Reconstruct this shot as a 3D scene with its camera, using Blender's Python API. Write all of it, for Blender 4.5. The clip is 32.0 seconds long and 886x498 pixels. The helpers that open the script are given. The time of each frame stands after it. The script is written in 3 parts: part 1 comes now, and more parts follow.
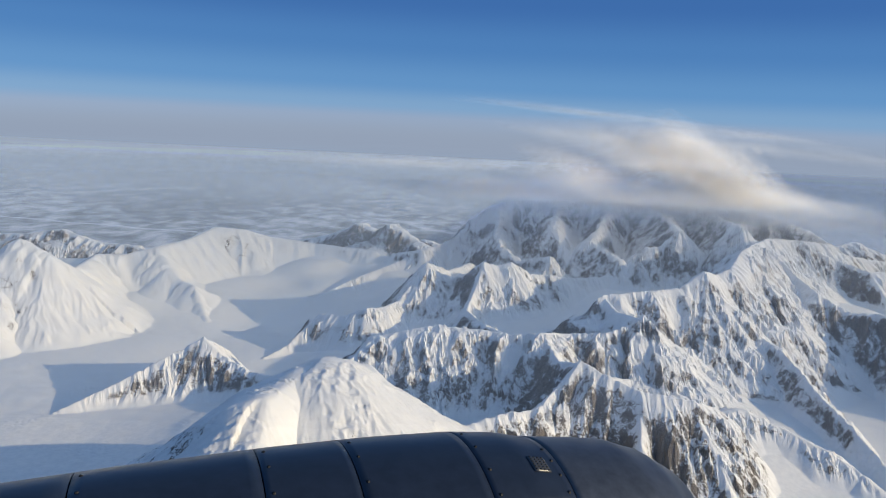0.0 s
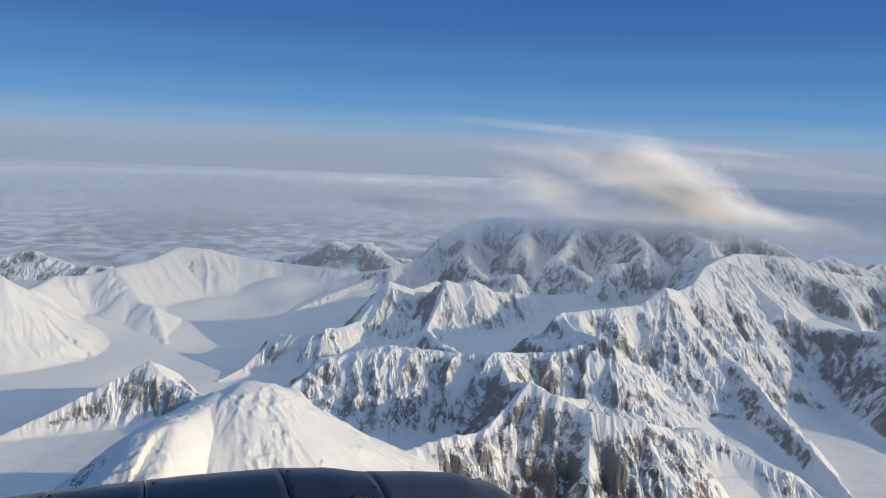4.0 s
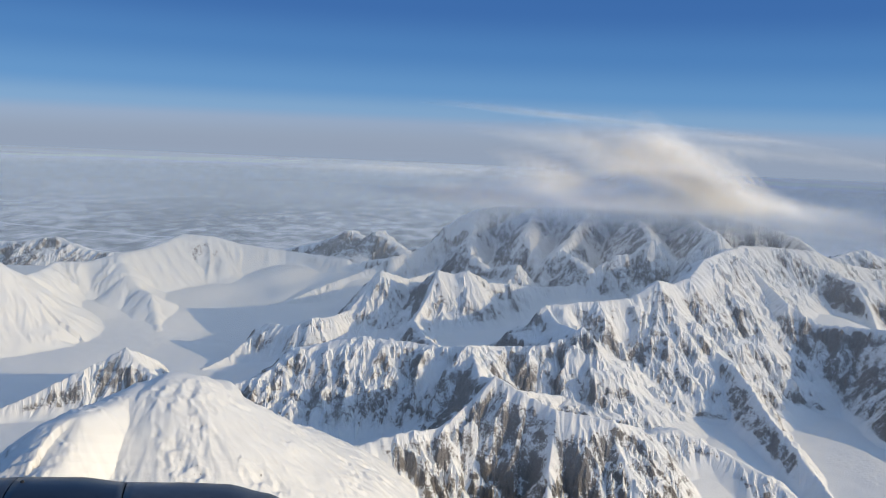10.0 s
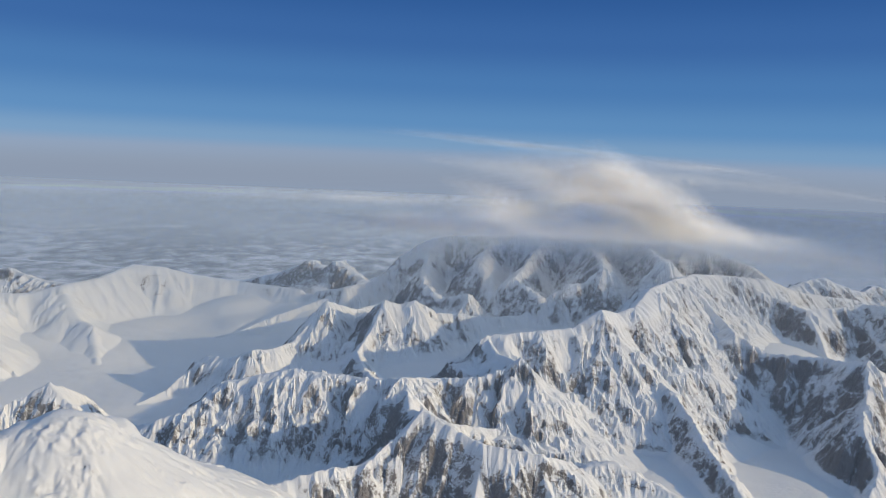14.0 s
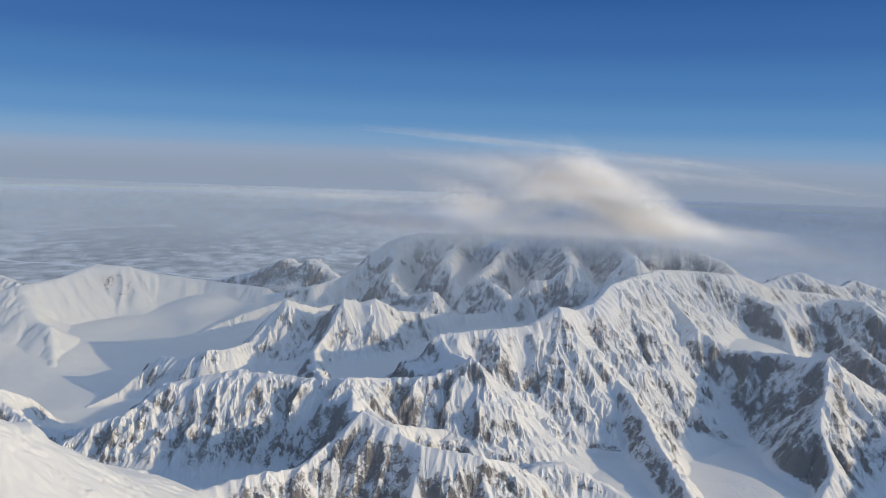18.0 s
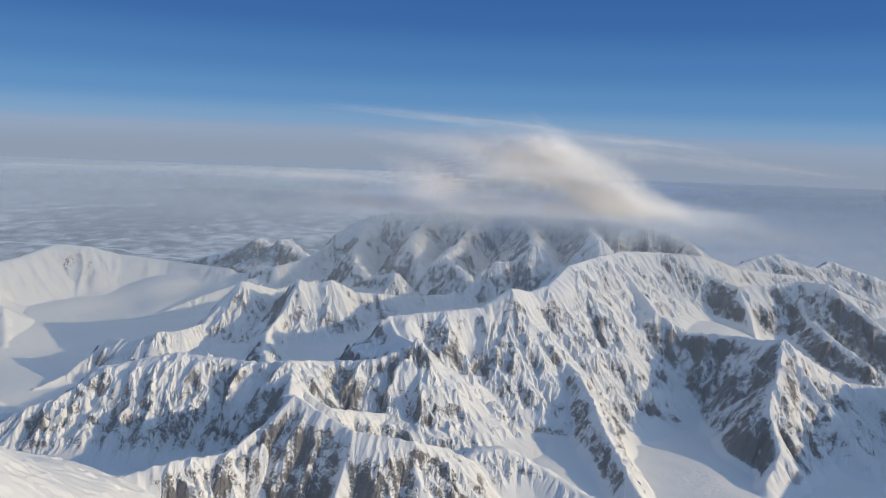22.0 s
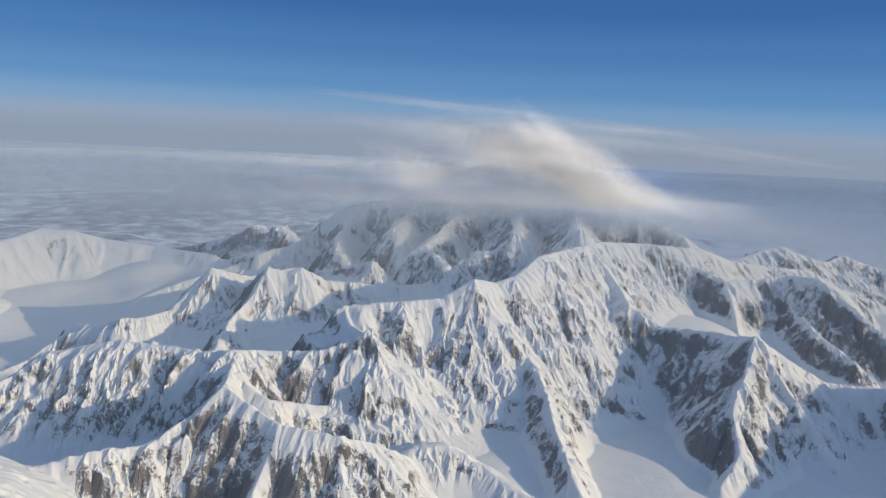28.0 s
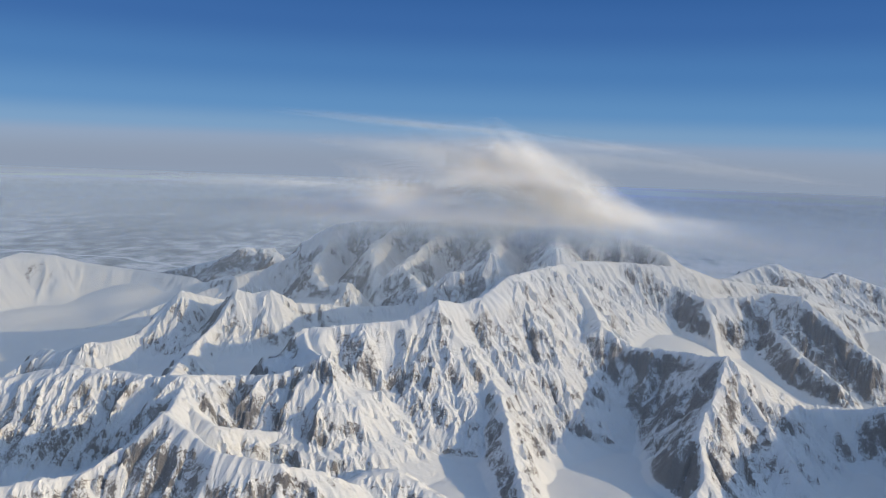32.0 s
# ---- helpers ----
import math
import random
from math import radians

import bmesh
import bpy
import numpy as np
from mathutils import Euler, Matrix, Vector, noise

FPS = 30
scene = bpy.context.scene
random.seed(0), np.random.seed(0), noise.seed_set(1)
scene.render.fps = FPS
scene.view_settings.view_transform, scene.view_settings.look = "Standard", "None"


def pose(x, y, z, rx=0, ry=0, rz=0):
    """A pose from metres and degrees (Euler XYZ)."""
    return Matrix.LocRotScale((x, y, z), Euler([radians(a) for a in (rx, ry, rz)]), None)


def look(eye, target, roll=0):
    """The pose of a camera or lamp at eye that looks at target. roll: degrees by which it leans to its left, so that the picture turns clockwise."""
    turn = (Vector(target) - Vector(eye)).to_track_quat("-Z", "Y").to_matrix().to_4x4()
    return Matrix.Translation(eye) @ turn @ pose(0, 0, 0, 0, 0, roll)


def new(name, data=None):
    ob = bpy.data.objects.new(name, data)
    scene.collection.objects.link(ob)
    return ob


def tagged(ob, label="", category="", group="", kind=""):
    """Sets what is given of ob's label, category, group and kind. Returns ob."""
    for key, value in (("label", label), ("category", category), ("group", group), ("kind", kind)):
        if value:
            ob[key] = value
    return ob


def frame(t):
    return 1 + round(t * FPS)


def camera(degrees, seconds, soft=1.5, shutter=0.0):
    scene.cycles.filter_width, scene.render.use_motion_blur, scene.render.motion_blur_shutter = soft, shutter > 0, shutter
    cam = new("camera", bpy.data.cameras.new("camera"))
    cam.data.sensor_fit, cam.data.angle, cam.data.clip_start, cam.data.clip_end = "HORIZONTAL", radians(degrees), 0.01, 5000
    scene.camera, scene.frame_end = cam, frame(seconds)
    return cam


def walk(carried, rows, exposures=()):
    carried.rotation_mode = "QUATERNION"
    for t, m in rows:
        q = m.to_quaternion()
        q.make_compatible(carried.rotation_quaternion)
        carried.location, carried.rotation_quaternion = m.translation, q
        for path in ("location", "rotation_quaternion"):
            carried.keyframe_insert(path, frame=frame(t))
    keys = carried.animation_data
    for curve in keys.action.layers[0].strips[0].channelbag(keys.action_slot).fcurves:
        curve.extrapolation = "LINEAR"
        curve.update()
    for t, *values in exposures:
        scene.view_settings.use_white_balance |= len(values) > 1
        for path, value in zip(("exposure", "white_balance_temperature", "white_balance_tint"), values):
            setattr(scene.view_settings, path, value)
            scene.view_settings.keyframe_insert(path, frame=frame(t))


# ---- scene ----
cam = camera(61.3, 32.0, soft=0.5)
METRES, EYE, TILT, LEAN, TURN = 200.0, 230.0, -9.5, -2.7, 0.0
ROWS = [
    (0.0, 0.0, 0.0, 0.0, 0.0, 0.0, -0.0),
    (0.5, 0.0138, 0.0067, 0.0009, -0.02, 0.62, 0.26),
    (1.0, 0.0274, 0.012, 0.001, 0.09, 1.55, 0.48),
    (1.5, 0.0419, 0.016, -0.0002, 0.22, 2.07, 0.48),
    (2.0, 0.056, 0.0213, 0.0001, 0.09, 2.05, 0.48),
    (2.5, 0.0698, 0.0266, -0.0001, -0.18, 2.04, 0.48),
    (3.0, 0.0835, 0.0318, -0.0003, -0.58, 1.9, 0.59),
    (3.5, 0.0974, 0.0369, 0.0001, -0.87, 1.7, 0.57),
    (5.5, 0.1559, 0.0587, -0.0007, 2.68, 0.49, 0.12),
    (6.0, 0.1701, 0.0637, -0.0001, 4.12, 0.48, -0.1),
    (6.5, 0.1843, 0.0689, 0.0002, 5.4, 0.49, -0.29),
    (7.0, 0.1985, 0.0739, 0.0007, 6.52, 0.55, -0.45),
    (7.5, 0.2127, 0.0784, 0.0004, 7.05, 0.53, -0.45),
    (8.0, 0.2268, 0.0833, 0.0002, 7.01, 0.3, -0.33),
    (8.5, 0.2411, 0.0881, 0.0003, 6.53, 0.05, -0.13),
    (9.0, 0.2551, 0.0943, 0.0006, 5.16, 0.05, -0.0),
    (9.5, 0.2693, 0.0994, 0.0003, 3.72, 0.24, -0.05),
    (10.0, 0.2834, 0.1049, 0.0005, 2.52, 0.58, -0.03),
    (10.5, 0.2983, 0.1106, 0.0016, 1.49, 0.91, 0.12),
    (11.0, 0.3122, 0.1156, 0.0003, 0.55, 1.19, 0.07),
    (11.5, 0.3269, 0.1217, 0.0, 0.1, 1.59, 0.09),
    (12.0, 0.3417, 0.1272, -0.0006, 0.01, 1.89, -0.01),
    (12.5, 0.3556, 0.1334, -0.0007, 0.22, 2.4, -0.17),
    (13.0, 0.3703, 0.1385, -0.0011, 0.67, 2.82, -0.42),
    (13.5, 0.3847, 0.1442, -0.0011, 0.88, 2.92, -0.31),
    (14.0, 0.3989, 0.1493, -0.0008, 0.99, 2.87, 0.22),
    (14.5, 0.4132, 0.1545, -0.001, 1.01, 2.86, 1.02),
    (16.5, 0.4724, 0.1774, -0.0022, 0.84, 2.94, 1.43),
    (17.0, 0.4868, 0.1824, -0.0018, 0.94, 2.89, 1.09),
    (17.5, 0.5012, 0.1881, -0.0019, 0.81, 2.76, 0.75),
    (18.0, 0.5156, 0.1932, -0.0017, 0.6, 2.68, 0.65),
    (18.5, 0.53, 0.1985, -0.0014, 0.37, 2.52, 0.62),
    (19.0, 0.5456, 0.2042, -0.0014, 0.35, 2.33, 0.52),
    (19.5, 0.5597, 0.2094, -0.0008, 0.2, 2.06, 0.54),
    (20.0, 0.5743, 0.2148, -0.0005, 0.03, 1.84, 0.63),
    (20.5, 0.5887, 0.2204, -0.0006, -0.11, 1.69, 0.71),
    (21.0, 0.6037, 0.2255, -0.0006, -0.16, 1.61, 0.65),
    (21.5, 0.6187, 0.2307, -0.0005, 0.01, 1.36, 0.58),
    (22.0, 0.6334, 0.2358, -0.0006, 0.01, 1.18, 0.53),
    (22.5, 0.6487, 0.2416, -0.0002, 0.04, 1.31, 0.35),
    (23.0, 0.6638, 0.2468, -0.0007, 0.23, 1.5, 0.2),
    (23.5, 0.6786, 0.2521, -0.0006, 0.27, 1.54, 0.13),
    (24.0, 0.6935, 0.2577, -0.0006, 0.21, 1.49, 0.02),
    (24.5, 0.7081, 0.2627, -0.0007, 0.18, 1.41, -0.03),
    (25.0, 0.7231, 0.2679, -0.0007, 0.17, 1.22, -0.01),
    (25.5, 0.7382, 0.2733, -0.0005, 0.39, 0.98, -0.0),
    (26.0, 0.7532, 0.2788, -0.0004, 0.51, 0.66, 0.02),
    (26.5, 0.7679, 0.2851, -0.0001, 0.41, 0.55, 0.06),
    (28.5, 0.8304, 0.3046, 0.0004, 2.65, 0.29, -0.25),
    (29.0, 0.846, 0.3097, -0.0003, 3.03, 0.38, -0.26),
    (29.5, 0.861, 0.3152, -0.0004, 3.28, 0.47, -0.22),
    (30.0, 0.8765, 0.3208, -0.0003, 3.52, 0.42, -0.07),
    (30.5, 0.8919, 0.3261, -0.0005, 3.66, 0.21, 0.21),
    (31.0, 0.9068, 0.3338, -0.0005, 3.33, 0.7, 0.25),
    (31.5, 0.9226, 0.3391, -0.0003, 2.94, 1.59, 0.33),
    (32.0, 0.9382, 0.3436, -0.0004, 2.73, 1.9, 0.36),
]
walk(cam, [(t, pose(0, 0, EYE, TILT, LEAN, TURN) @ pose(METRES * x, METRES * y, METRES * z, 90 + pitch, roll, yaw)) for t, x, y, z, yaw, pitch, roll in ROWS], exposures=[(0, -0.12), (13, -0.12), (14, -0.27), (18, -0.24), (32, -0.25)])
# the sky: blue air above, a pale haze band along the horizon
SUN_AZ, SUN_EL = 105.0, 15.5          # degrees clockwise from +y, degrees above the horizon
SUN_WAY = Vector((math.sin(radians(SUN_AZ)) * math.cos(radians(SUN_EL)), math.cos(radians(SUN_AZ)) * math.cos(radians(SUN_EL)), math.sin(radians(SUN_EL))))
PLAIN_Z = -10.0

world = bpy.data.worlds.new("sky")
scene.world = world
world.use_nodes = True
wn, wl = world.node_tree.nodes, world.node_tree.links
wn.clear()
w_out = wn.new("ShaderNodeOutputWorld")
w_bg = wn.new("ShaderNodeBackground")
w_sky = wn.new("ShaderNodeTexSky")
w_sky.sky_type, w_sky.sun_disc = "NISHITA", False
w_sky.sun_elevation, w_sky.sun_rotation = radians(SUN_EL), radians(SUN_AZ)
w_sky.altitude, w_sky.air_density, w_sky.dust_density, w_sky.ozone_density = 9500, 1.0, 0.6, 1.6
w_gain = wn.new("ShaderNodeVectorMath")
w_gain.operation = "SCALE"
w_gain.inputs["Scale"].default_value = 0.12
w_co = wn.new("ShaderNodeTexCoord")
w_sep = wn.new("ShaderNodeSeparateXYZ")
w_map = wn.new("ShaderNodeMapRange")
w_map.inputs["From Min"].default_value, w_map.inputs["From Max"].default_value = -0.2, 0.4
w_ramp = wn.new("ShaderNodeValToRGB")
w_ramp.color_ramp.interpolation = "EASE"
SKY_STOPS = [(-0.2, (0.22, 0.30, 0.44)), (-0.05, (0.305, 0.377, 0.515)), (-0.02, (0.335, 0.40, 0.52)), (0.004, (0.32, 0.405, 0.56)), (0.022, (0.225, 0.395, 0.625)), (0.05, (0.13, 0.315, 0.605)), (0.10, (0.080, 0.235, 0.535)), (0.155, (0.050, 0.165, 0.45)), (0.22, (0.031, 0.123, 0.38)), (0.40, (0.06, 0.16, 0.36))]
els = w_ramp.color_ramp.elements
for i, (z, c) in enumerate(SKY_STOPS):
    if i == 1:
        els.remove(els[1])
    e = els[0] if i == 0 else els.new((z + 0.2) / 0.6)
    e.position, e.color = (z + 0.2) / 0.6, (*c, 1)
w_mix = wn.new("ShaderNodeMix")
w_mix.data_type = "RGBA"
w_mix.inputs["Factor"].default_value = 0.92
wl.new(w_co.outputs["Generated"], w_sep.inputs[0])
wl.new(w_sep.outputs["Z"], w_map.inputs["Value"])
wl.new(w_map.outputs[0], w_ramp.inputs[0])
wl.new(w_sky.outputs[0], w_gain.inputs[0])
wl.new(w_gain.outputs[0], w_mix.inputs["A"])
wl.new(w_ramp.outputs[0], w_mix.inputs["B"])
# the brighter sky round the sun
w_dot = wn.new("ShaderNodeVectorMath")
w_dot.operation = "DOT_PRODUCT"
w_dot.inputs[1].default_value = SUN_WAY
wl.new(w_co.outputs["Generated"], w_dot.inputs[0])
w_pow = wn.new("ShaderNodeMath")
w_pow.operation, w_pow.use_clamp = "MAXIMUM", True
wl.new(w_dot.outputs["Value"], w_pow.inputs[0])
w_pow.inputs[1].default_value = 0.0
w_pow2 = wn.new("ShaderNodeMath")
w_pow2.operation = "POWER"
wl.new(w_pow.outputs[0], w_pow2.inputs[0])
w_pow2.inputs[1].default_value = 7.0
w_glow = wn.new("ShaderNodeVectorMath")
w_glow.operation = "SCALE"
w_glow.inputs[0].default_value = (0.95, 1.12, 1.24)
wl.new(w_pow2.outputs[0], w_glow.inputs["Scale"])
w_add = wn.new("ShaderNodeVectorMath")
w_add.operation = "ADD"
wl.new(w_mix.outputs["Result"], w_add.inputs[0])
wl.new(w_glow.outputs[0], w_add.inputs[1])
wl.new(w_add.outputs[0], w_bg.inputs["Color"])
wl.new(w_bg.outputs[0], w_out.inputs[0])

sun = new("sun", bpy.data.lights.new("sun", "SUN"))
sun.data.energy, sun.data.angle, sun.data.color = 3.85, radians(0.6), (1.0, 0.80, 0.50)
sun.matrix_world = look(SUN_WAY * 900, (0, 0, 0))
scene.cycles.transparent_max_bounces = 96


# ---- materials ----
def material(name):
    m = bpy.data.materials.new(name)
    m.use_nodes = True
    n = m.node_tree.nodes
    return m, n, m.node_tree.links, n["Principled BSDF"]


def noise_node(n, l, vec, scale, detail=6, rough=0.6):
    t = n.new("ShaderNodeTexNoise")
    t.inputs["Scale"].default_value, t.inputs["Detail"].default_value, t.inputs["Roughness"].default_value = scale, detail, rough
    l.new(vec, t.inputs["Vector"])
    return t.outputs["Fac"]


def ramp_node(n, l, fac, stops):
    r = n.new("ShaderNodeValToRGB")
    e = r.color_ramp.elements
    for i, (p, c) in enumerate(stops):
        k = e[0] if i == 0 else e.new(p)
        k.position, k.color = p, (*c, 1)
        if i == 0:
            e.remove(e[1])
    l.new(fac, r.inputs[0])
    return r.outputs["Color"]


def math_node(n, l, op, a, b=None, clamp=False):
    t = n.new("ShaderNodeMath")
    t.operation, t.use_clamp = op, clamp
    for i, v in enumerate((a, b)):
        if v is None:
            continue
        if isinstance(v, (int, float)):
            t.inputs[i].default_value = v
        else:
            l.new(v, t.inputs[i])
    return t.outputs[0]


def mix_node(n, l, fac, a, b):
    t = n.new("ShaderNodeMix")
    t.data_type = "RGBA"
    for key, v in (("Factor", fac), ("A", a), ("B", b)):
        if isinstance(v, (int, float)):
            t.inputs[key].default_value = v
        elif isinstance(v, tuple):
            t.inputs[key].default_value = (*v, 1)
        else:
            l.new(v, t.inputs[key])
    return t.outputs["Result"]


def bump_node(n, l, height, strength, distance, normal=None):
    b = n.new("ShaderNodeBump")
    b.inputs["Strength"].default_value, b.inputs["Distance"].default_value = strength, distance
    l.new(height, b.inputs["Height"])
    if normal is not None:
        l.new(normal, b.inputs["Normal"])
    return b.outputs["Normal"]


def alpine_material():
    """Wind-packed snow with bare granite where the ground is too steep to hold it."""
    m, n, l, p = material("snow_and_granite")
    co = n.new("ShaderNodeTexCoord").outputs["Object"]
    at = n.new("ShaderNodeAttribute")
    at.attribute_name = "bare"
    mp = n.new("ShaderNodeMapping")
    mp.inputs["Scale"].default_value = (1.0, 1.0, 0.6)
    l.new(co, mp.inputs["Vector"])
    fine = noise_node(n, l, mp.outputs[0], 1.5, 5, 0.8)
    mid = noise_node(n, l, mp.outputs[0], 0.35, 5, 0.65)
    wide = noise_node(n, l, co, 0.02, 4, 0.5)
    broken = math_node(n, l, "ADD", math_node(n, l, "MULTIPLY", math_node(n, l, "SUBTRACT", fine, 0.5), 1.7), math_node(n, l, "MULTIPLY", math_node(n, l, "SUBTRACT", mid, 0.5), 0.9))
    edge = math_node(n, l, "ADD", at.outputs["Fac"], math_node(n, l, "MULTIPLY", broken, math_node(n, l, "MULTIPLY", at.outputs["Fac"], 3.0, True)))
    mask = n.new("ShaderNodeMapRange")
    mask.interpolation_type = "SMOOTHSTEP"
    mask.inputs["From Min"].default_value, mask.inputs["From Max"].default_value = 0.485, 0.515
    l.new(edge, mask.inputs["Value"])
    snow = ramp_node(n, l, mid, [(0.3, (0.77, 0.775, 0.775)), (0.7, (0.88, 0.875, 0.86))])
    granite = ramp_node(n, l, fine, [(0.3, (0.12, 0.112, 0.11)), (0.5, (0.25, 0.222, 0.198)), (0.72, (0.42, 0.36, 0.30))])
    granite = mix_node(n, l, wide, granite, (0.24, 0.227, 0.22))
    l.new(mix_node(n, l, mask.outputs[0], snow, granite), p.inputs["Base Color"])
    p.inputs["Roughness"].default_value = 0.75
    p.inputs["Specular IOR Level"].default_value = 0.2
    nb = bump_node(n, l, fine, 0.8, 0.8)
    rugged = math_node(n, l, "ADD", math_node(n, l, "MULTIPLY", mask.outputs[0], 0.85), 0.12, True)
    crust = bump_node(n, l, noise_node(n, l, mp.outputs[0], 0.9, 6, 0.7), 0.6, 1.2, nb)
    l.new(crust, p.inputs["Normal"])
    for node in n:
        if node.type == "BUMP":
            l.new(rugged, node.inputs["Strength"])
    return m


def plain_material():
    """Frozen lowland: snowed-over muskeg with dark spruce woods in patches."""
    m, n, l, p = material("snowy_lowland")
    co = n.new("ShaderNodeTexCoord").outputs["Object"]
    mp = n.new("ShaderNodeMapping")
    mp.inputs["Scale"].default_value = (1.5, 1.0, 1.0)
    l.new(co, mp.inputs["Vector"])
    woods = noise_node(n, l, mp.outputs[0], 0.014, 7, 0.66)
    wide = noise_node(n, l, mp.outputs[0], 0.0012, 4, 0.5)
    f = math_node(n, l, "ADD", math_node(n, l, "MULTIPLY", woods, 0.7), math_node(n, l, "MULTIPLY", wide, 0.5))
    # woods give way to snow towards +x, so the plain lightens that way
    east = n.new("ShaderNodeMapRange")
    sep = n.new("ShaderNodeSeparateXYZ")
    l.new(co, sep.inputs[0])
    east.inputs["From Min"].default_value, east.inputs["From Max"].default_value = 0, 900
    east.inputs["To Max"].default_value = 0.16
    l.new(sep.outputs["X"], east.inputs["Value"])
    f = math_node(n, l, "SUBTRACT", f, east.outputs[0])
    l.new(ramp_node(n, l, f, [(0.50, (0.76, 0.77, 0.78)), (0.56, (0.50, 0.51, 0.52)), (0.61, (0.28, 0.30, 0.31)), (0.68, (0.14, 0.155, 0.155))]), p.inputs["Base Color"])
    p.inputs["Roughness"].default_value = 0.9
    p.inputs["Specular IOR Level"].default_value = 0.1
    l.new(bump_node(n, l, wide, 0.3, 3.0), p.inputs["Normal"])
    return m


def ice_material():
    m, n, l, p = material("river_ice")
    co = n.new("ShaderNodeTexCoord").outputs["Object"]
    l.new(ramp_node(n, l, noise_node(n, l, co, 0.03, 5), [(0.3, (0.72, 0.76, 0.8)), (0.7, (0.86, 0.88, 0.9))]), p.inputs["Base Color"])
    p.inputs["Roughness"].default_value = 0.6
    return m


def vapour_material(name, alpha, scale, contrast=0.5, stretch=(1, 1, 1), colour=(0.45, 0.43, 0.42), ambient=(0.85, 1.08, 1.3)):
    """Thin ice mist. Its normals are fixed towards the sun, so a sheet looks sunlit whichever way it lies; ambient adds
    a diffuse that lightens it.
    """
    m = bpy.data.materials.new(name)
    m.use_nodes = True
    n, l = m.node_tree.nodes, m.node_tree.links
    n.clear()
    out = n.new("ShaderNodeOutputMaterial")
    co = n.new("ShaderNodeTexCoord").outputs["Object"]
    mp = n.new("ShaderNodeMapping")
    mp.inputs["Scale"].default_value = stretch
    l.new(co, mp.inputs["Vector"])
    f = noise_node(n, l, mp.outputs[0], scale, 4, 0.5)
    r = n.new("ShaderNodeMapRange")
    r.inputs["From Min"].default_value, r.inputs["From Max"].default_value = 0.3, 0.7
    r.inputs["To Min"].default_value, r.inputs["To Max"].default_value = alpha * (1 - contrast), alpha * (1 + contrast)
    l.new(f, r.inputs["Value"])
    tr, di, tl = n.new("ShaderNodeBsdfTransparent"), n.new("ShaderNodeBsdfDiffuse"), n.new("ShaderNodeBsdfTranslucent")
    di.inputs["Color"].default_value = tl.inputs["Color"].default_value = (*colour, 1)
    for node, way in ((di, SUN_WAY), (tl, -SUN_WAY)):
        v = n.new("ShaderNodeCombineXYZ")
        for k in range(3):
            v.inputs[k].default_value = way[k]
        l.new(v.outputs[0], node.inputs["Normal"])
    half, mix = n.new("ShaderNodeAddShader"), n.new("ShaderNodeMixShader")
    l.new(di.outputs[0], half.inputs[0])
    l.new(tl.outputs[0], half.inputs[1])
    plain, both = n.new("ShaderNodeBsdfDiffuse"), n.new("ShaderNodeAddShader")
    plain.inputs["Color"].default_value = (*(c * a for c, a in zip(colour, ambient)), 1)
    up = n.new("ShaderNodeCombineXYZ")
    up.inputs[1].default_value, up.inputs[2].default_value = -0.5, 0.86
    l.new(up.outputs[0], plain.inputs["Normal"])
    l.new(plain.outputs[0], both.inputs[0])
    l.new(half.outputs[0], both.inputs[1])
    l.new(r.outputs[0], mix.inputs[0])
    l.new(tr.outputs[0], mix.inputs[1])
    l.new(both.outputs[0], mix.inputs[2])
    l.new(mix.outputs[0], out.inputs[0])
    return m


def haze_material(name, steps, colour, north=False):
    """Winter haze put into a translucent sheet's colour, thicker further out: steps are distance (or distance north)
    and density.
    """
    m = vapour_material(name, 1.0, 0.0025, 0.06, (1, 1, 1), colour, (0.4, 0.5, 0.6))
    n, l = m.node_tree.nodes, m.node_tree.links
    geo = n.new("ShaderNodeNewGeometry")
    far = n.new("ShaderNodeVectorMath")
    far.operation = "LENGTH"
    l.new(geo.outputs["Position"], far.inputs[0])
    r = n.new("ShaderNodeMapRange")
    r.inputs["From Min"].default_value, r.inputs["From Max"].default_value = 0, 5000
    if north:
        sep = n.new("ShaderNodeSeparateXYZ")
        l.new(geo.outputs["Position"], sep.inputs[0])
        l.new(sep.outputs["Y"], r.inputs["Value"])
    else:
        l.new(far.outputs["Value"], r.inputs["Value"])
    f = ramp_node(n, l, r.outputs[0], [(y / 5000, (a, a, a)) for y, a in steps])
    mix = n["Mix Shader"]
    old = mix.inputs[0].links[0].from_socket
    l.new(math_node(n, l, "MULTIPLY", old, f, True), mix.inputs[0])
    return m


def paint_material(name, colour, rough, metal=0.0):
    m, n, l, p = material(name)
    co = n.new("ShaderNodeTexCoord").outputs["Object"]
    f = noise_node(n, l, co, 0.5, 6, 0.65)
    l.new(ramp_node(n, l, f, [(0.3, tuple(c * 0.8 for c in colour)), (0.7, tuple(min(1, c * 1.2) for c in colour))]), p.inputs["Base Color"])
    rr = n.new("ShaderNodeMapRange")
    rr.inputs["To Min"].default_value, rr.inputs["To Max"].default_value = rough * 0.8, rough * 1.25
    l.new(f, rr.inputs["Value"])
    l.new(rr.outputs[0], p.inputs["Roughness"])
    p.inputs["Metallic"].default_value = metal
    l.new(bump_node(n, l, noise_node(n, l, co, 0.12, 3), 0.15, 0.3), p.inputs["Normal"])
    return m


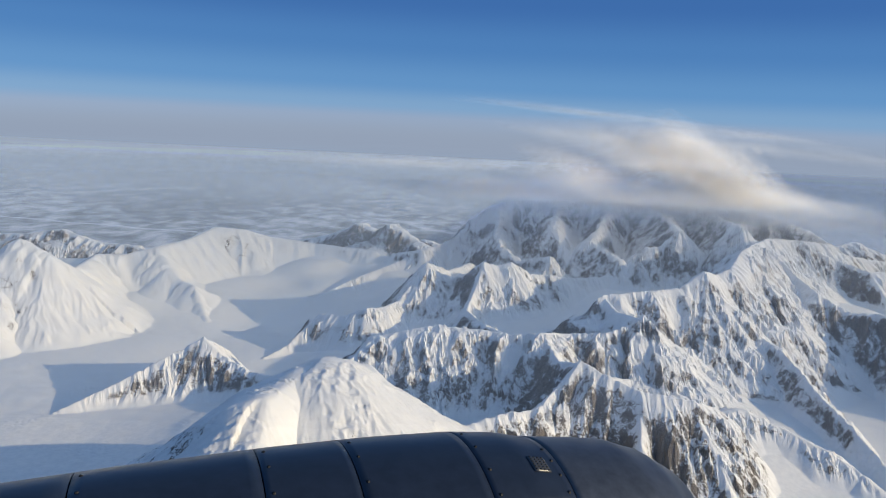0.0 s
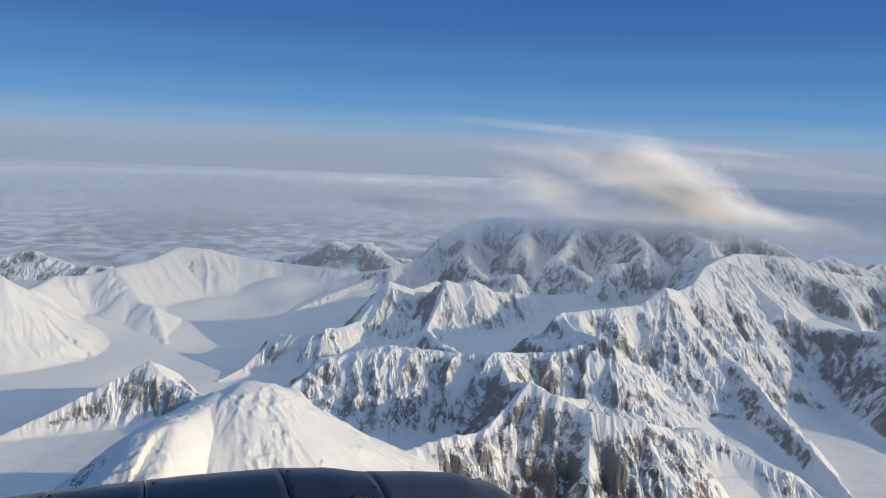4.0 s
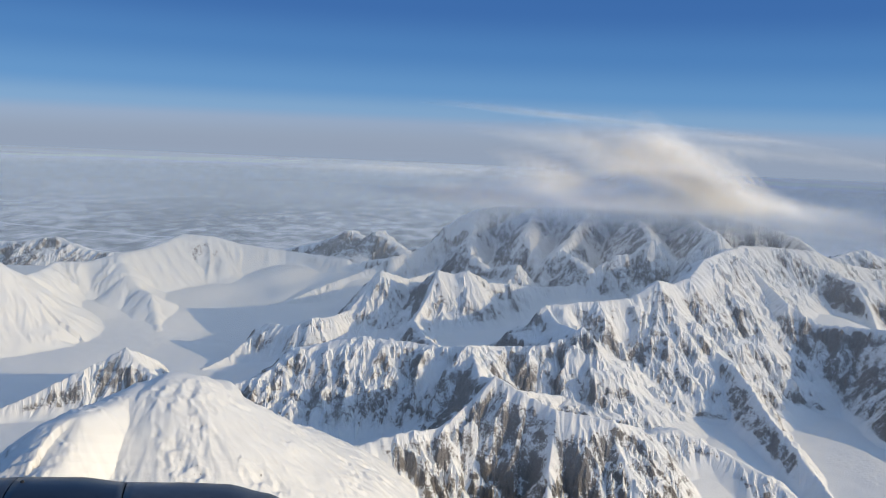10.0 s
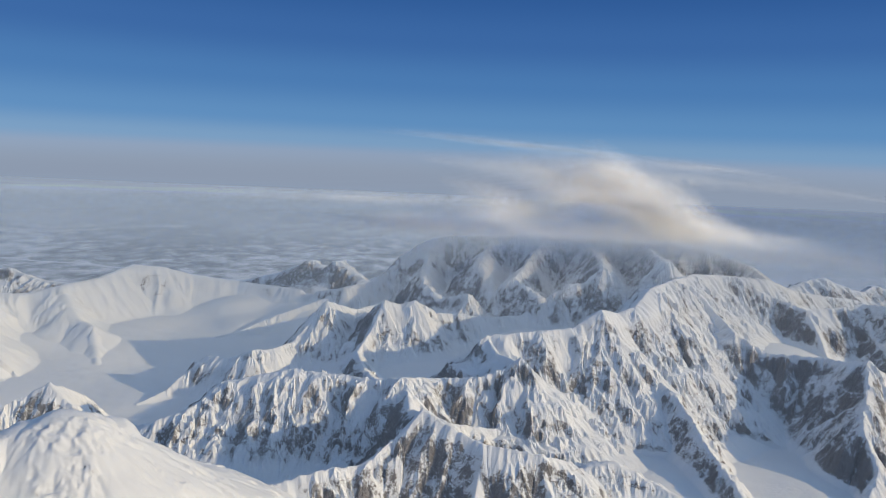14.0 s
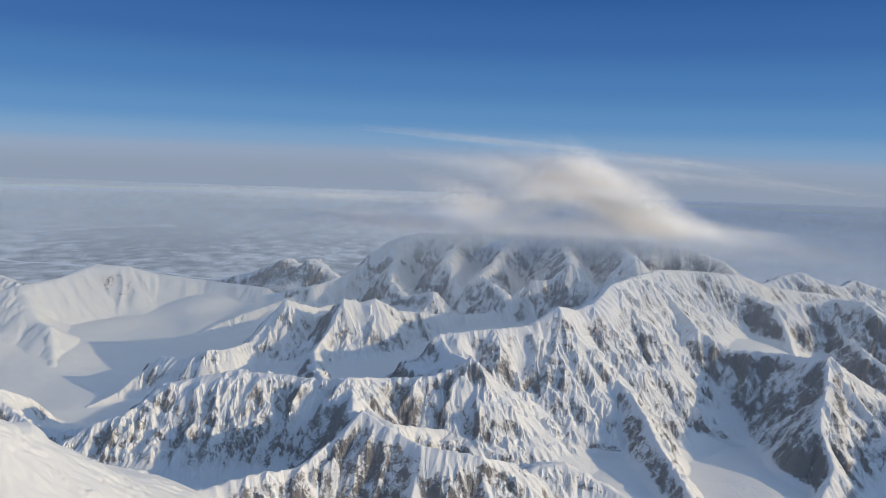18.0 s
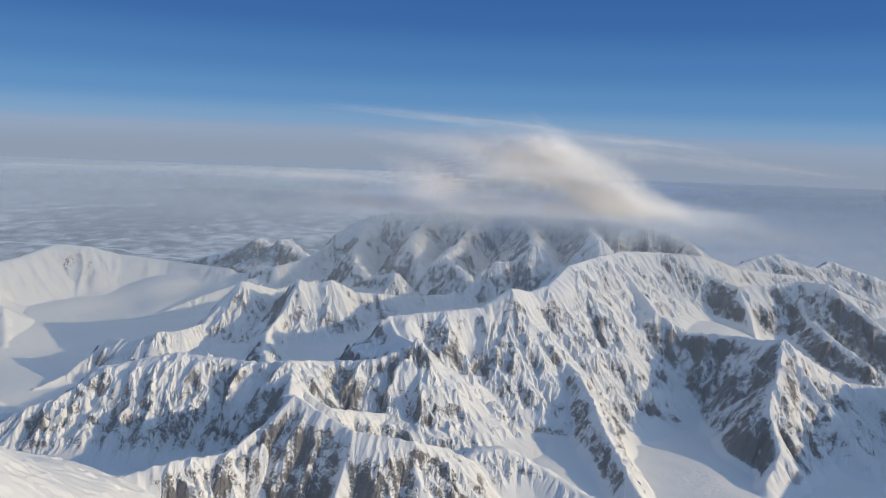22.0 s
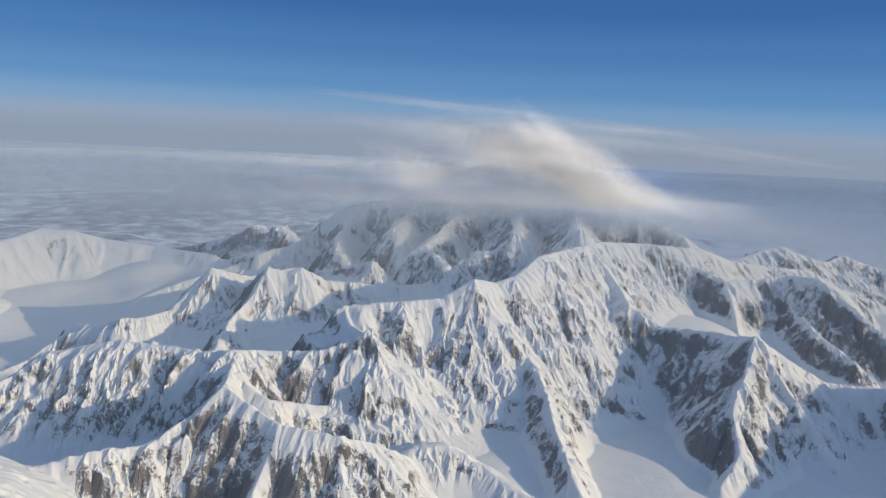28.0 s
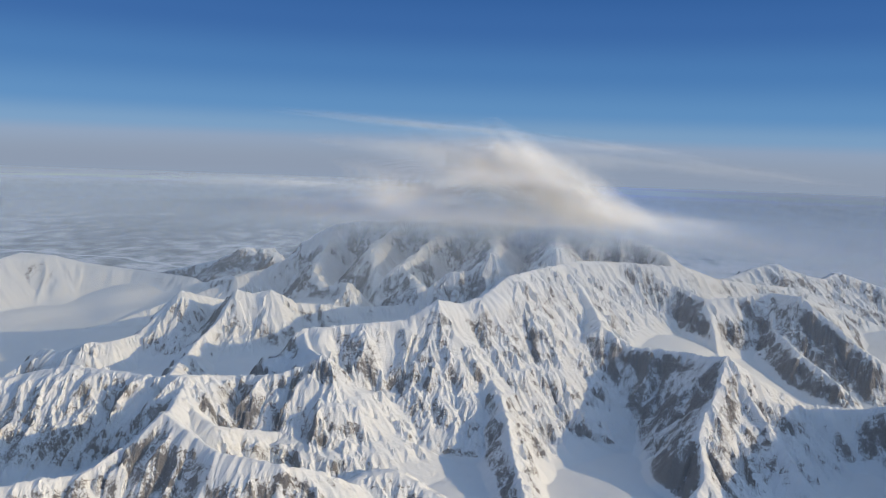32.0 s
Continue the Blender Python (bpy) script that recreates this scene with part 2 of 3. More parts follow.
ALPINE, LOWLAND, ICE = alpine_material(), plain_material(), ice_material()
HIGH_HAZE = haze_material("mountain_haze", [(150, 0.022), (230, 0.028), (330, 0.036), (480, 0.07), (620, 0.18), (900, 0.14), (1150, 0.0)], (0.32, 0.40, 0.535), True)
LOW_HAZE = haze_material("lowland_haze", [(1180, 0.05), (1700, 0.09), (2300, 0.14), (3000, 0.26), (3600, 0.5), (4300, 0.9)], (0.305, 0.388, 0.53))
# the fuselage's shade on the cowl is put into this dark base colour
COWL = paint_material("shade_dark_cowl_paint", (0.022, 0.03, 0.05), 0.32, 0.2)
LIP = paint_material("polished_inlet_metal", (0.10, 0.108, 0.125), 0.34, 0.6)
SEAM = paint_material("dark_seam_filler", (0.006, 0.007, 0.01), 0.6)
STRIP = paint_material("grey_cowl_band", (0.07, 0.075, 0.085), 0.35, 0.3)


# ---- terrain ----
PERM = np.random.RandomState(11).permutation(4096)
GRAD = np.random.RandomState(12).uniform(0, 2 * np.pi, 4096)


def noise2(x, y):
    """Smooth gradient noise, about -0.7 to 0.7."""
    xi, yi = np.floor(x).astype(np.int64), np.floor(y).astype(np.int64)
    fx, fy = x - xi, y - yi
    u, v = fx ** 3 * (fx * (fx * 6 - 15) + 10), fy ** 3 * (fy * (fy * 6 - 15) + 10)

    def g(ix, iy, dx, dy):
        a = GRAD[PERM[(PERM[ix & 4095] + iy) & 4095]]
        return np.cos(a) * dx + np.sin(a) * dy
    a = g(xi, yi, fx, fy)
    b = g(xi + 1, yi, fx - 1, fy)
    c = g(xi, yi + 1, fx, fy - 1)
    d = g(xi + 1, yi + 1, fx - 1, fy - 1)
    return (a + u * (b - a)) + v * ((c + u * (d - c)) - (a + u * (b - a)))


def ridged(x, y, octaves, gain=0.5):
    """Sharp-crested noise, 0 to about 1."""
    total, amp, norm = 0.0, 1.0, 0.0
    for k in range(octaves):
        total = total + amp * (1 - np.abs(noise2(x * 2 ** k + 17.3 * k, y * 2 ** k - 9.1 * k)) * 2)
        norm += amp
        amp *= gain
    return total / norm


def smooth(a, b, v):
    t = np.clip((v - a) / (b - a), 0, 1)
    return t * t * (3 - 2 * t)


# levels of the glacier floors and basins: x, y, z
FLOORS_WEST = [(-130, 545, 71), (-217, 395, 71), (-215, 509, 73), (-74, 631, 80), (-192, 657, 85), (-255, 609, 84), (-150, 470, 70), (-110, 705, 98), (-50, 690, 96), (-95, 668, 87), (-130, 640, 80), (-300, 430, 71), (-170, 330, 70), (-60, 320, 80), (-330, 640, 80), (-20, 620, 92), (-45, 575, 80), (-72, 552, 72), (-62, 455, 78), (-100, 462, 70)]
FLOORS_MIDDLE = [(-13, 362, 84), (30, 360, 86), (56, 528, 98), (4, 468, 90), (80, 500, 96), (150, 425, 100), (165, 385, 84), (60, 600, 108), (150, 580, 106), (60, 280, 74), (200, 300, 68), (100, 290, 72)]
FLOORS_EAST = [(278, 464, 75), (317, 400, 72), (240, 410, 78), (367, 424, 68), (440, 500, 74), (300, 550, 108), (400, 660, 112), (500, 700, 88), (350, 300, 66), (520, 560, 72), (470, 620, 84)]


def floor_level(x, y):
    top, low = 0.0, 0.0
    for fx, fy, fz in FLOORS_WEST + FLOORS_MIDDLE + FLOORS_EAST:
        w = 1 / ((x - fx) ** 2 + (y - fy) ** 2 + 120.0) ** 1.6
        top, low = top + w * fz, low + w
    g = top / low
    out = smooth(760, 960, y + 0.12 * np.abs(x + 50))
    return g * (1 - out) + (PLAIN_Z - 2.5 + 6 * smooth(1250, 960, y)) * out


# crests: which mountain, run per rise on either side, face curve, rib depth, jaggedness, points x, y, z
CRESTS = [
    ("dome", (0.9, 1.4), 0.95, 0.3, 0.2, [(-52, 236, 143), (-44, 242, 147), (-37, 246, 149.5), (-34, 250, 146), (-23, 258, 143.4)]),
    ("dome", (1.3, 0.5), 1.0, 0.35, 0.3, [(-24, 257, 143), (-15, 263, 133), (-10, 280, 118), (-8, 298, 106), (0, 304, 101)]),
    ("dome", (0.5, 1.35), 1.0, 0.3, 0.3, [(-44, 242, 146), (-47, 231, 145), (-50, 216, 146), (-49, 202, 138), (-46, 188, 126)]),
    ("dome", (1.2, 0.9), 1.0, 0.5, 0.5, [(-52, 222, 143), (-67, 223, 134), (-82, 228, 124), (-99, 235, 111), (-115, 250, 92)]),
    ("west_peak", (1.0, 1.0), 1.25, 1.0, 1.0, [(-196, 372, 72), (-168, 392, 84), (-145, 408, 96), (-131, 413, 104), (-118, 407, 95), (-100, 396, 90), (-80, 384, 92), (-60, 374, 98)]),
    ("west_peak", (1.0, 1.0), 1.2, 0.9, 0.8, [(-131, 413, 103), (-126, 440, 88), (-135, 470, 72)]),
    ("front_ridge", (1.05, 1.5), 1.25, 1.0, 0.9, [(-92, 352, 78), (-75, 366, 90), (-58, 374, 100), (-45, 379, 104), (-32, 394, 114.5), (2, 399, 121), (25, 398, 119.5), (44, 393, 119), (57, 390, 121.5), (77, 409, 116.5), (97, 405, 119), (110, 410, 123), (118, 411, 129), (125, 401, 115), (138, 405, 113)]),
    ("front_ridge", (1.0, 1.0), 1.2, 0.9, 0.8, [(118, 411, 128), (127, 396, 110), (136, 380, 97), (150, 362, 88)]),
    ("front_ridge", (1.0, 1.0), 1.2, 0.9, 0.8, [(57, 390, 121), (70, 372, 112), (82, 366, 108), (100, 378, 102), (120, 384, 98), (140, 378, 94)]),
    ("near_wall", (0.95, 1.05), 1.2, 1.0, 1.1, [(0, 304, 101), (15, 306, 102), (30, 312, 105), (49, 322, 105), (60, 333, 113), (70.5, 341, 123), (80, 337, 118), (96, 328, 113.5), (120, 325, 111), (133, 334, 105), (144, 348, 94)]),
    ("near_wall", (1.2, 1.3), 1.1, 0.25, 0.3, [(138, 350, 91), (147, 358, 94), (158, 361, 94.5), (168, 358, 91), (176, 355, 88), (192, 342, 83), (205, 330, 76), (218, 316, 68)]),
    ("near_wall", (1.0, 1.0), 1.2, 1.0, 1.0, [(70.5, 341, 121), (64, 362, 115), (60, 385, 118)]),
    ("near_wall", (0.9, 0.9), 1.1, 1.0, 1.0, [(96, 328, 112), (92, 306, 96), (90, 286, 80)]),
    ("near_wall", (0.9, 0.9), 1.1, 1.0, 1.0, [(120, 325, 110), (126, 305, 92), (130, 285, 76)]),
    ("middle_peaks", (1.05, 1.1), 1.2, 1.0, 1.0, [(-112, 478, 71), (-99, 491, 77), (-88, 504, 87), (-79, 512, 95), (-64, 505, 95), (-47, 503, 102), (-36, 512, 101), (-26, 528, 102), (-14, 545, 117), (-7, 554, 126.5), (4, 566, 121), (9, 584, 115), (30, 640, 112)]),
    ("middle_peaks", (1.0, 1.1), 1.2, 1.0, 1.0, [(10, 580, 114), (22, 560, 118), (35, 541, 131.5), (45, 546, 128), (55, 548, 131), (71, 553, 121.5), (90, 564, 119), (105, 573, 116), (134, 592, 114), (155, 604, 122)]),
    ("middle_peaks", (1.0, 1.0), 1.2, 0.8, 0.7, [(35, 541, 131), (28, 520, 113), (22, 498, 105), (28, 470, 106), (33, 444, 109), (42, 415, 113)]),
    ("great_ridge", (1.15, 1.25), 1.2, 1.0, 0.9, [(88, 440, 116), (102, 442, 132.5), (128, 448, 134.5), (153, 457, 136), (170, 465, 146), (182, 476, 142), (194, 484, 145), (209, 507, 153), (230, 540, 153), (249, 566, 153), (262, 590, 152), (300, 628, 147), (340, 641, 143), (347, 687, 146)]),
    ("great_ridge", (1.1, 1.1), 1.2, 0.9, 0.6, [(102, 442, 132), (108, 428, 126), (118, 412, 126)]),
    ("great_ridge", (0.95, 0.95), 1.15, 1.0, 1.0, [(153, 457, 134), (163, 449, 120), (176, 440, 108), (172, 420, 98), (176, 402, 90)]),
    ("great_ridge", (0.95, 0.95), 1.15, 1.0, 1.0, [(170, 465, 144), (186, 470, 122), (196, 452, 112), (204, 424, 109.5), (207, 400, 102), (208, 385, 97), (212, 353, 89), (222, 325, 74)]),
    ("great_ridge", (0.95, 0.95), 1.15, 1.0, 1.0, [(209, 507, 151), (219, 486, 122), (222, 464, 107), (232, 440, 88)]),
    ("great_ridge", (1.0, 1.0), 1.15, 1.0, 1.0, [(230, 540, 151), (246, 515, 128), (262, 495, 104)]),
    # this crest's unseen end beyond x = 430 is added to shade the valley
    ("pyramid", (0.95, 1.05), 1.15, 1.0, 1.0, [(252, 560, 148), (264, 535, 132), (266, 508, 126), (281, 494, 117), (307, 480, 119), (314, 466, 121), (322, 452, 125), (336, 455, 115), (348, 459, 108), (370, 469, 96), (400, 466, 95), (430, 454, 106), (454, 436, 124), (468, 410, 132), (474, 380, 134), (470, 345, 132), (456, 305, 122)]),
    ("pyramid", (0.95, 0.95), 1.15, 1.0, 1.0, [(322, 452, 124), (310, 430, 112), (296, 405, 101), (292, 382, 88), (279, 366, 80)]),
    ("pyramid", (0.95, 0.95), 1.15, 1.0, 1.0, [(322, 452, 122), (334, 425, 100), (343, 400, 82)]),
    ("east_wall", (1.05, 1.05), 1.2, 1.0, 1.0, [(300, 628, 146), (338, 620, 132), (354, 598, 127), (380, 606, 128), (405, 614, 131), (417, 590, 133), (428, 570, 121), (445, 548, 104), (462, 528, 84)]),
    ("east_wall", (1.0, 1.0), 1.2, 1.0, 1.0, [(354, 598, 126), (352, 570, 112), (350, 545, 96)]),
    ("east_wall", (1.0, 1.0), 1.2, 1.0, 1.0, [(405, 614, 130), (396, 580, 112), (404, 552, 102), (418, 528, 90)]),
    ("east_wall", (1.0, 1.0), 1.2, 1.0, 1.0, [(417, 592, 132), (460, 640, 116), (491, 690, 106), (530, 700, 92), (580, 690, 78)]),
    ("east_wall", (1.1, 1.1), 1.2, 1.0, 1.0, [(347, 687, 142), (400, 720, 122), (450, 760, 112), (491, 786, 106), (530, 800, 92)]),
    ("summit", (1.05, 0.95), 1.1, 1.0, 0.9, [(-40, 705, 106), (-14, 690, 113), (10, 712, 118), (26, 733, 128), (35, 740, 138), (47, 745, 148), (62, 750, 155), (83, 755, 158), (120, 745, 160), (170, 735, 162), (220, 730, 162), (260, 728, 161), (295, 720, 160), (309, 715, 158), (323, 709, 155), (347, 687, 147)]),
    ("summit", (1.0, 1.0), 1.1, 1.0, 1.0, [(62, 750, 154), (58, 710, 136), (57, 670, 124), (72, 640, 116), (94, 616, 125), (104, 600, 110)]),
    ("summit", (1.0, 1.0), 1.1, 1.0, 1.0, [(120, 745, 160), (106, 675, 144), (112, 650, 128), (118, 620, 112)]),
    ("summit", (1.0, 1.0), 1.1, 1.0, 1.0, [(170, 735, 161), (150, 680, 150), (133, 642, 136), (150, 603, 127.5), (152, 590, 114)]),
    ("summit", (1.0, 1.0), 1.1, 1.0, 1.1, [(200, 732, 161), (205, 670, 156), (202, 620, 151), (186, 615, 138), (172, 609, 137), (168, 595, 118)]),
    ("summit", (1.0, 1.0), 1.1, 1.0, 1.0, [(260, 728, 160), (252, 660, 158), (247, 606, 159), (240, 590, 140)]),
    ("west_range", (1.3, 1.2), 1.2, 0.8, 0.7, [(-350, 470, 90), (-322, 505, 112), (-300, 531, 134), (-277, 527, 125), (-268, 545, 112), (-280, 580, 108), (-282, 611, 110), (-262, 622, 109), (-240, 634, 115), (-224, 665, 117), (-209, 702, 124), (-185, 712, 121), (-165, 720, 114), (-120, 728, 108), (-60, 712, 106)]),
    ("west_range", (1.2, 1.2), 1.2, 0.7, 0.7, [(-300, 531, 132), (-270, 510, 104), (-238, 500, 84), (-214, 506, 74)]),
    ("west_range", (1.2, 1.2), 1.2, 0.7, 0.7, [(-300, 531, 130), (-296, 495, 104), (-280, 462, 84)]),
    ("west_range", (1.5, 1.5), 1.1, 0.9, 0.8, [(-240, 634, 114), (-222, 612, 101), (-208, 600, 93), (-195, 591, 92), (-184, 574, 82), (-172, 552, 73)]),
    ("west_range", (1.0, 1.0), 1.15, 0.9, 0.8, [(-209, 702, 122), (-200, 680, 104), (-192, 662, 90)]),
    ("summit", (1.5, 1.0), 1.1, 0.8, 0.7, [(26, 733, 126), (2, 712, 113), (-40, 684, 100), (-75, 650, 90), (-106, 616, 78)]),
    ("far_peaks", (1.5, 1.5), 1.1, 0.8, 0.9, [(420, 900, 82), (480, 930, 90), (530, 963, 100), (551, 975, 102), (600, 1010, 84), (640, 1040, 76), (673, 1070, 81), (720, 1060, 66), (800, 1090, 40)]),
    ("foothills", (1.7, 1.7), 1.1, 0.8, 0.8, [(-20, 900, 86), (-59, 943, 102), (-80, 985, 86), (-104, 1008, 93), (-150, 1040, 70), (-204, 1040, 56), (-260, 1070, 40)]),
    ("foothills", (1.8, 1.8), 1.1, 0.8, 0.8, [(-340, 930, 38), (-400, 980, 52), (-460, 1000, 50), (-515, 1016, 64), (-570, 1020, 54), (-640, 1040, 48), (-720, 1030, 24)]),
    ("foothills", (1.8, 1.8), 1.1, 0.8, 0.8, [(-330, 840, 60), (-390, 880, 56), (-440, 900, 42), (-500, 890, 40), (-580, 900, 34)]),
    ("foothills", (1.8, 1.8), 1.1, 0.8, 0.8, [(20, 1010, 60), (-20, 1060, 66), (-80, 1090, 44), (-180, 1120, 26)]),
]
KIND_OF = np.array(["glacier"] + [c[0] for c in CRESTS])

# rows and columns of the ground, closer together near the flight
ROW_N, COL_N = 1080, 1360
row_y = 275.0 * np.exp(np.linspace(0, 1, ROW_N) * math.log(1400 / 275)) - 100
fan_u = np.linspace(-0.82, 0.93, COL_N)
YY = np.repeat(row_y[:, None], COL_N, 1)
XX = 95 + fan_u[None, :] * (YY + 100)
# slow bending of the plan, so that no face is ruled
warp_x = XX + 5 * noise2(XX / 38, YY / 38) + 1.7 * noise2(XX / 11 + 7, YY / 11)
warp_y = YY + 5 * noise2(XX / 38 + 50, YY / 38) + 1.7 * noise2(XX / 11 + 90, YY / 11)
FLOOR = floor_level(XX, YY)
HEIGHT, OWNER, BELOW = FLOOR.copy(), np.zeros(XX.shape, np.int32), np.zeros(XX.shape)
for number, (kind, run, power, rib, jag, pts) in enumerate(CRESTS):
    pts = [Vector(p) for p in pts]
    blunt = (7.0 if rib < 0.31 else 1.8) if kind == "dome" else 3.0 if kind == "west_range" else 0.8 if rib > 0.3 else 4.0
    reach = 190 if kind in ("foothills", "far_peaks") else 92 if kind == "summit" else 70
    x0, x1 = min(p.x for p in pts) - reach, max(p.x for p in pts) + reach
    y0, y1 = min(p.y for p in pts) - reach, max(p.y for p in pts) + reach
    r0, r1 = np.searchsorted(row_y, (y0, y1))
    inside = (XX[r0:r1] > x0) & (XX[r0:r1] < x1)
    cols = np.where(inside.any(0))[0]
    if r1 <= r0 or not len(cols):
        continue
    sl = (slice(r0, r1), slice(cols[0], cols[-1] + 1))
    px, py, fl = XX[sl], YY[sl], FLOOR[sl]
    wx, wy = warp_x[sl], warp_y[sl]
    best = np.full(px.shape, -1e9)
    along, off, walked = np.zeros(px.shape), np.zeros(px.shape), 0.0
    for a, b in zip(pts, pts[1:]):
        dx, dy = b.x - a.x, b.y - a.y
        ln = math.hypot(dx, dy)
        ra, rb = np.searchsorted(row_y[r0:r1], (min(a.y, b.y) - reach, max(a.y, b.y) + reach))
        near = np.where(((px[ra:rb] > min(a.x, b.x) - reach) & (px[ra:rb] < max(a.x, b.x) + reach)).any(0))[0] if rb > ra else []
        if not len(near):
            walked += ln
            continue
        w = (slice(ra, rb), slice(near[0], near[-1] + 1))
        ux, uy, fw = px[w], py[w], fl[w]
        # near the crest the true plan, further down the bent one
        t = np.clip(((ux - a.x) * dx + (uy - a.y) * dy) / ln ** 2, 0, 1)
        k = np.clip(0.22 + np.hypot(ux - a.x - t * dx, uy - a.y - t * dy) / 14, 0, 1)
        qx, qy = ux + k * (wx[w] - ux), uy + k * (wy[w] - uy)
        t = np.clip(((qx - a.x) * dx + (qy - a.y) * dy) / ln ** 2, 0, 1)
        d = np.hypot(qx - a.x - t * dx, qy - a.y - t * dy)
        if kind == "dome":
            # the dome breaks off beyond its ends
            d = d + 1.6 * np.maximum(0, ((qx - a.x) * dx + (qy - a.y) * dy) / ln - ln) * (b == pts[-1])
        d = np.sqrt(d * d + blunt * blunt) - blunt
        slope = np.where((qx - a.x) * dy - (qy - a.y) * dx > 0, run[1], run[0])
        s = walked + t * ln
        top = a.z + t * (b.z - a.z) + jag * (1.3 * np.abs(noise2(s / 7 + 3.7 * pts[0].x, 0 * s)) + 0.55 * noise2(s / 2.3, 0 * s + 4.4) - 0.2)
        rise = np.maximum(top - fw, 1.0)
        u = d / (rise * slope)
        h = fw + rise * np.clip(1 - u, 0, 1) ** power - np.where(u >= 1, (u - 1) * 40, 0)
        take = h > best[w]
        best[w] = np.where(take, h, best[w])
        along[w], off[w] = np.where(take, s, along[w]), np.where(take, d, off[w])
        walked += ln
    # ribs and gullies that run down from the crest
    seed = 31.7 * pts[0].x + 5.3 * pts[0].y
    rel = np.clip((best - fl) / 12, 0, 1) * np.clip(off / (3 if kind == "summit" else 7), 0, 1)
    bend = 9.0 * noise2(off / 19, along / 26 + seed)
    flute = (ridged((along + bend) / 19 + seed, off / 60, 1) - 0.55) * 7.0
    best = best + rib * rel * flute * (1.5 if reach > 100 else 1.0)
    win = best > HEIGHT[sl]
    HEIGHT[sl] = np.where(win, best, HEIGHT[sl])
    BELOW[sl] = np.where(win, off, BELOW[sl])
    OWNER[sl] = np.where(win, number + 1, OWNER[sl])

# where faces meet the floor the snow makes an apron
above = HEIGHT - FLOOR
steep = smooth(0.8, 8, above)
DX_COL, DX_ROW, DY_ROW = np.gradient(XX, axis=1), np.gradient(XX, axis=0), np.gradient(YY, axis=0)


def blurred(h, times):
    h = h.copy()
    for _ in range(times):
        h[1:-1, 1:-1] = (h[1:-1, 1:-1] * 2 + h[:-2, 1:-1] + h[2:, 1:-1] + h[1:-1, :-2] + h[1:-1, 2:]) / 6
    return h


def slope_of(h):
    """Rise per metre towards +x and +y."""
    sx = np.gradient(h, axis=1) / DX_COL
    return sx, (np.gradient(h, axis=0) - sx * DX_ROW) / DY_ROW


SHIFT = np.random.RandomState(21).uniform(0, 1, (2, 4096)).astype(np.float32)


def combed(x, y, ax, ay):
    """Ridges one unit apart that run across the way (ax, ay), branching: -1 in the gullies, 1 on the sharp crests."""
    xi, yi = np.floor(x).astype(np.int32), np.floor(y).astype(np.int32)
    fx, fy, ax, ay = (v.astype(np.float32) for v in (x - xi, y - yi, ax, ay))
    c, s, total = 0.0, 0.0, 1e-6
    for i in (-1, 0, 1):
        for j in (-1, 0, 1):
            key = PERM[(PERM[(xi + i) & 4095] + yi + j) & 4095]
            ox, oy = fx - i - SHIFT[0][key], fy - j - SHIFT[1][key]
            w = np.maximum(0, 1 - (ox * ox + oy * oy) / 2.0) ** 2
            phase = np.float32(2 * np.pi) * (ox * ax + oy * ay)
            c, s, total = c + w * np.cos(phase), s + w * np.sin(phase), total + w
    c, s = c / total, s / total
    return (1 - 2 * (np.abs(np.arctan2(s, c)) / np.pi) ** 0.75) * np.clip(np.hypot(c, s) * 1.8, 0, 1)


# snow fills some slopes and leaves them smooth; others are cut into ribs and gullies
kind_map = KIND_OF[OWNER]
calm = np.where(kind_map == "dome", 0.25, np.where(kind_map == "west_range", 0.28, 1.0))
snowfield = smooth(-0.05, 0.3, noise2(XX / 34 + 15, YY / 34) + 0.45 * noise2(XX / 13, YY / 13 + 33)) * smooth(26, 8, BELOW)
rugged = steep * calm * (0.4 + 0.6 * smooth(-0.25, 0.2, noise2(XX / 12 + 81, YY / 12) + 0.4 * noise2(XX / 5 + 9, YY / 5))) * (1 - 0.75 * snowfield) * np.clip(0.35 + BELOW / 5, 0, 1)
bend_x, bend_y = 2.2 * noise2(XX / 9, YY / 9), 2.2 * noise2(XX / 9 + 44, YY / 9)
RIBS = np.zeros_like(HEIGHT)
for wave, depth, soft in ((12.0, 2.3, 8), (5.6, 1.5, 4), (2.7, 0.8, 2), (1.35, 0.4, 1)):
    sx, sy = slope_of(blurred(HEIGHT, soft))
    fall = np.hypot(sx, sy) + 1e-6
    ridge = combed((XX + bend_x) / wave + 13.7 * wave, (YY + bend_y) / wave, -sy / fall, sx / fall)
    cutting = smooth(0.2, 0.75, fall) * rugged * np.where((kind_map == "dome") & (wave > 6), 0.0, 1.0)
    HEIGHT = HEIGHT + depth * cutting * ridge
    RIBS = RIBS + (ridge if wave < 6 else 0.6 * ridge) * cutting * min(1.0, depth)
# joints in the granite: slanting ledges that cut across the ribs
ledge = 3.2 * noise2(XX / 15 + 3, YY / 15) + 1.4 * noise2(XX / 5.5, YY / 5.5 + 8)
strata = (HEIGHT + 0.35 * XX + 0.2 * YY + 2.2 * ledge) / 7.0 % 1.0
saw = np.where(strata < 0.3, strata / 0.3, (1 - strata) / 0.7)
banded = smooth(-0.1, 0.3, noise2(XX / 30 + 70, YY / 30))
crags = (ridged(XX / 9, YY / 9, 4, 0.55) - 0.55) * 1.8
drift = 0.8 * noise2(XX / 40, YY / 40) + 0.25 * noise2(XX / 9 + 5, YY / 9)
HEIGHT = HEIGHT + rugged * (crags + banded * 1.5 * (saw - 0.5)) + (1 - steep) * drift
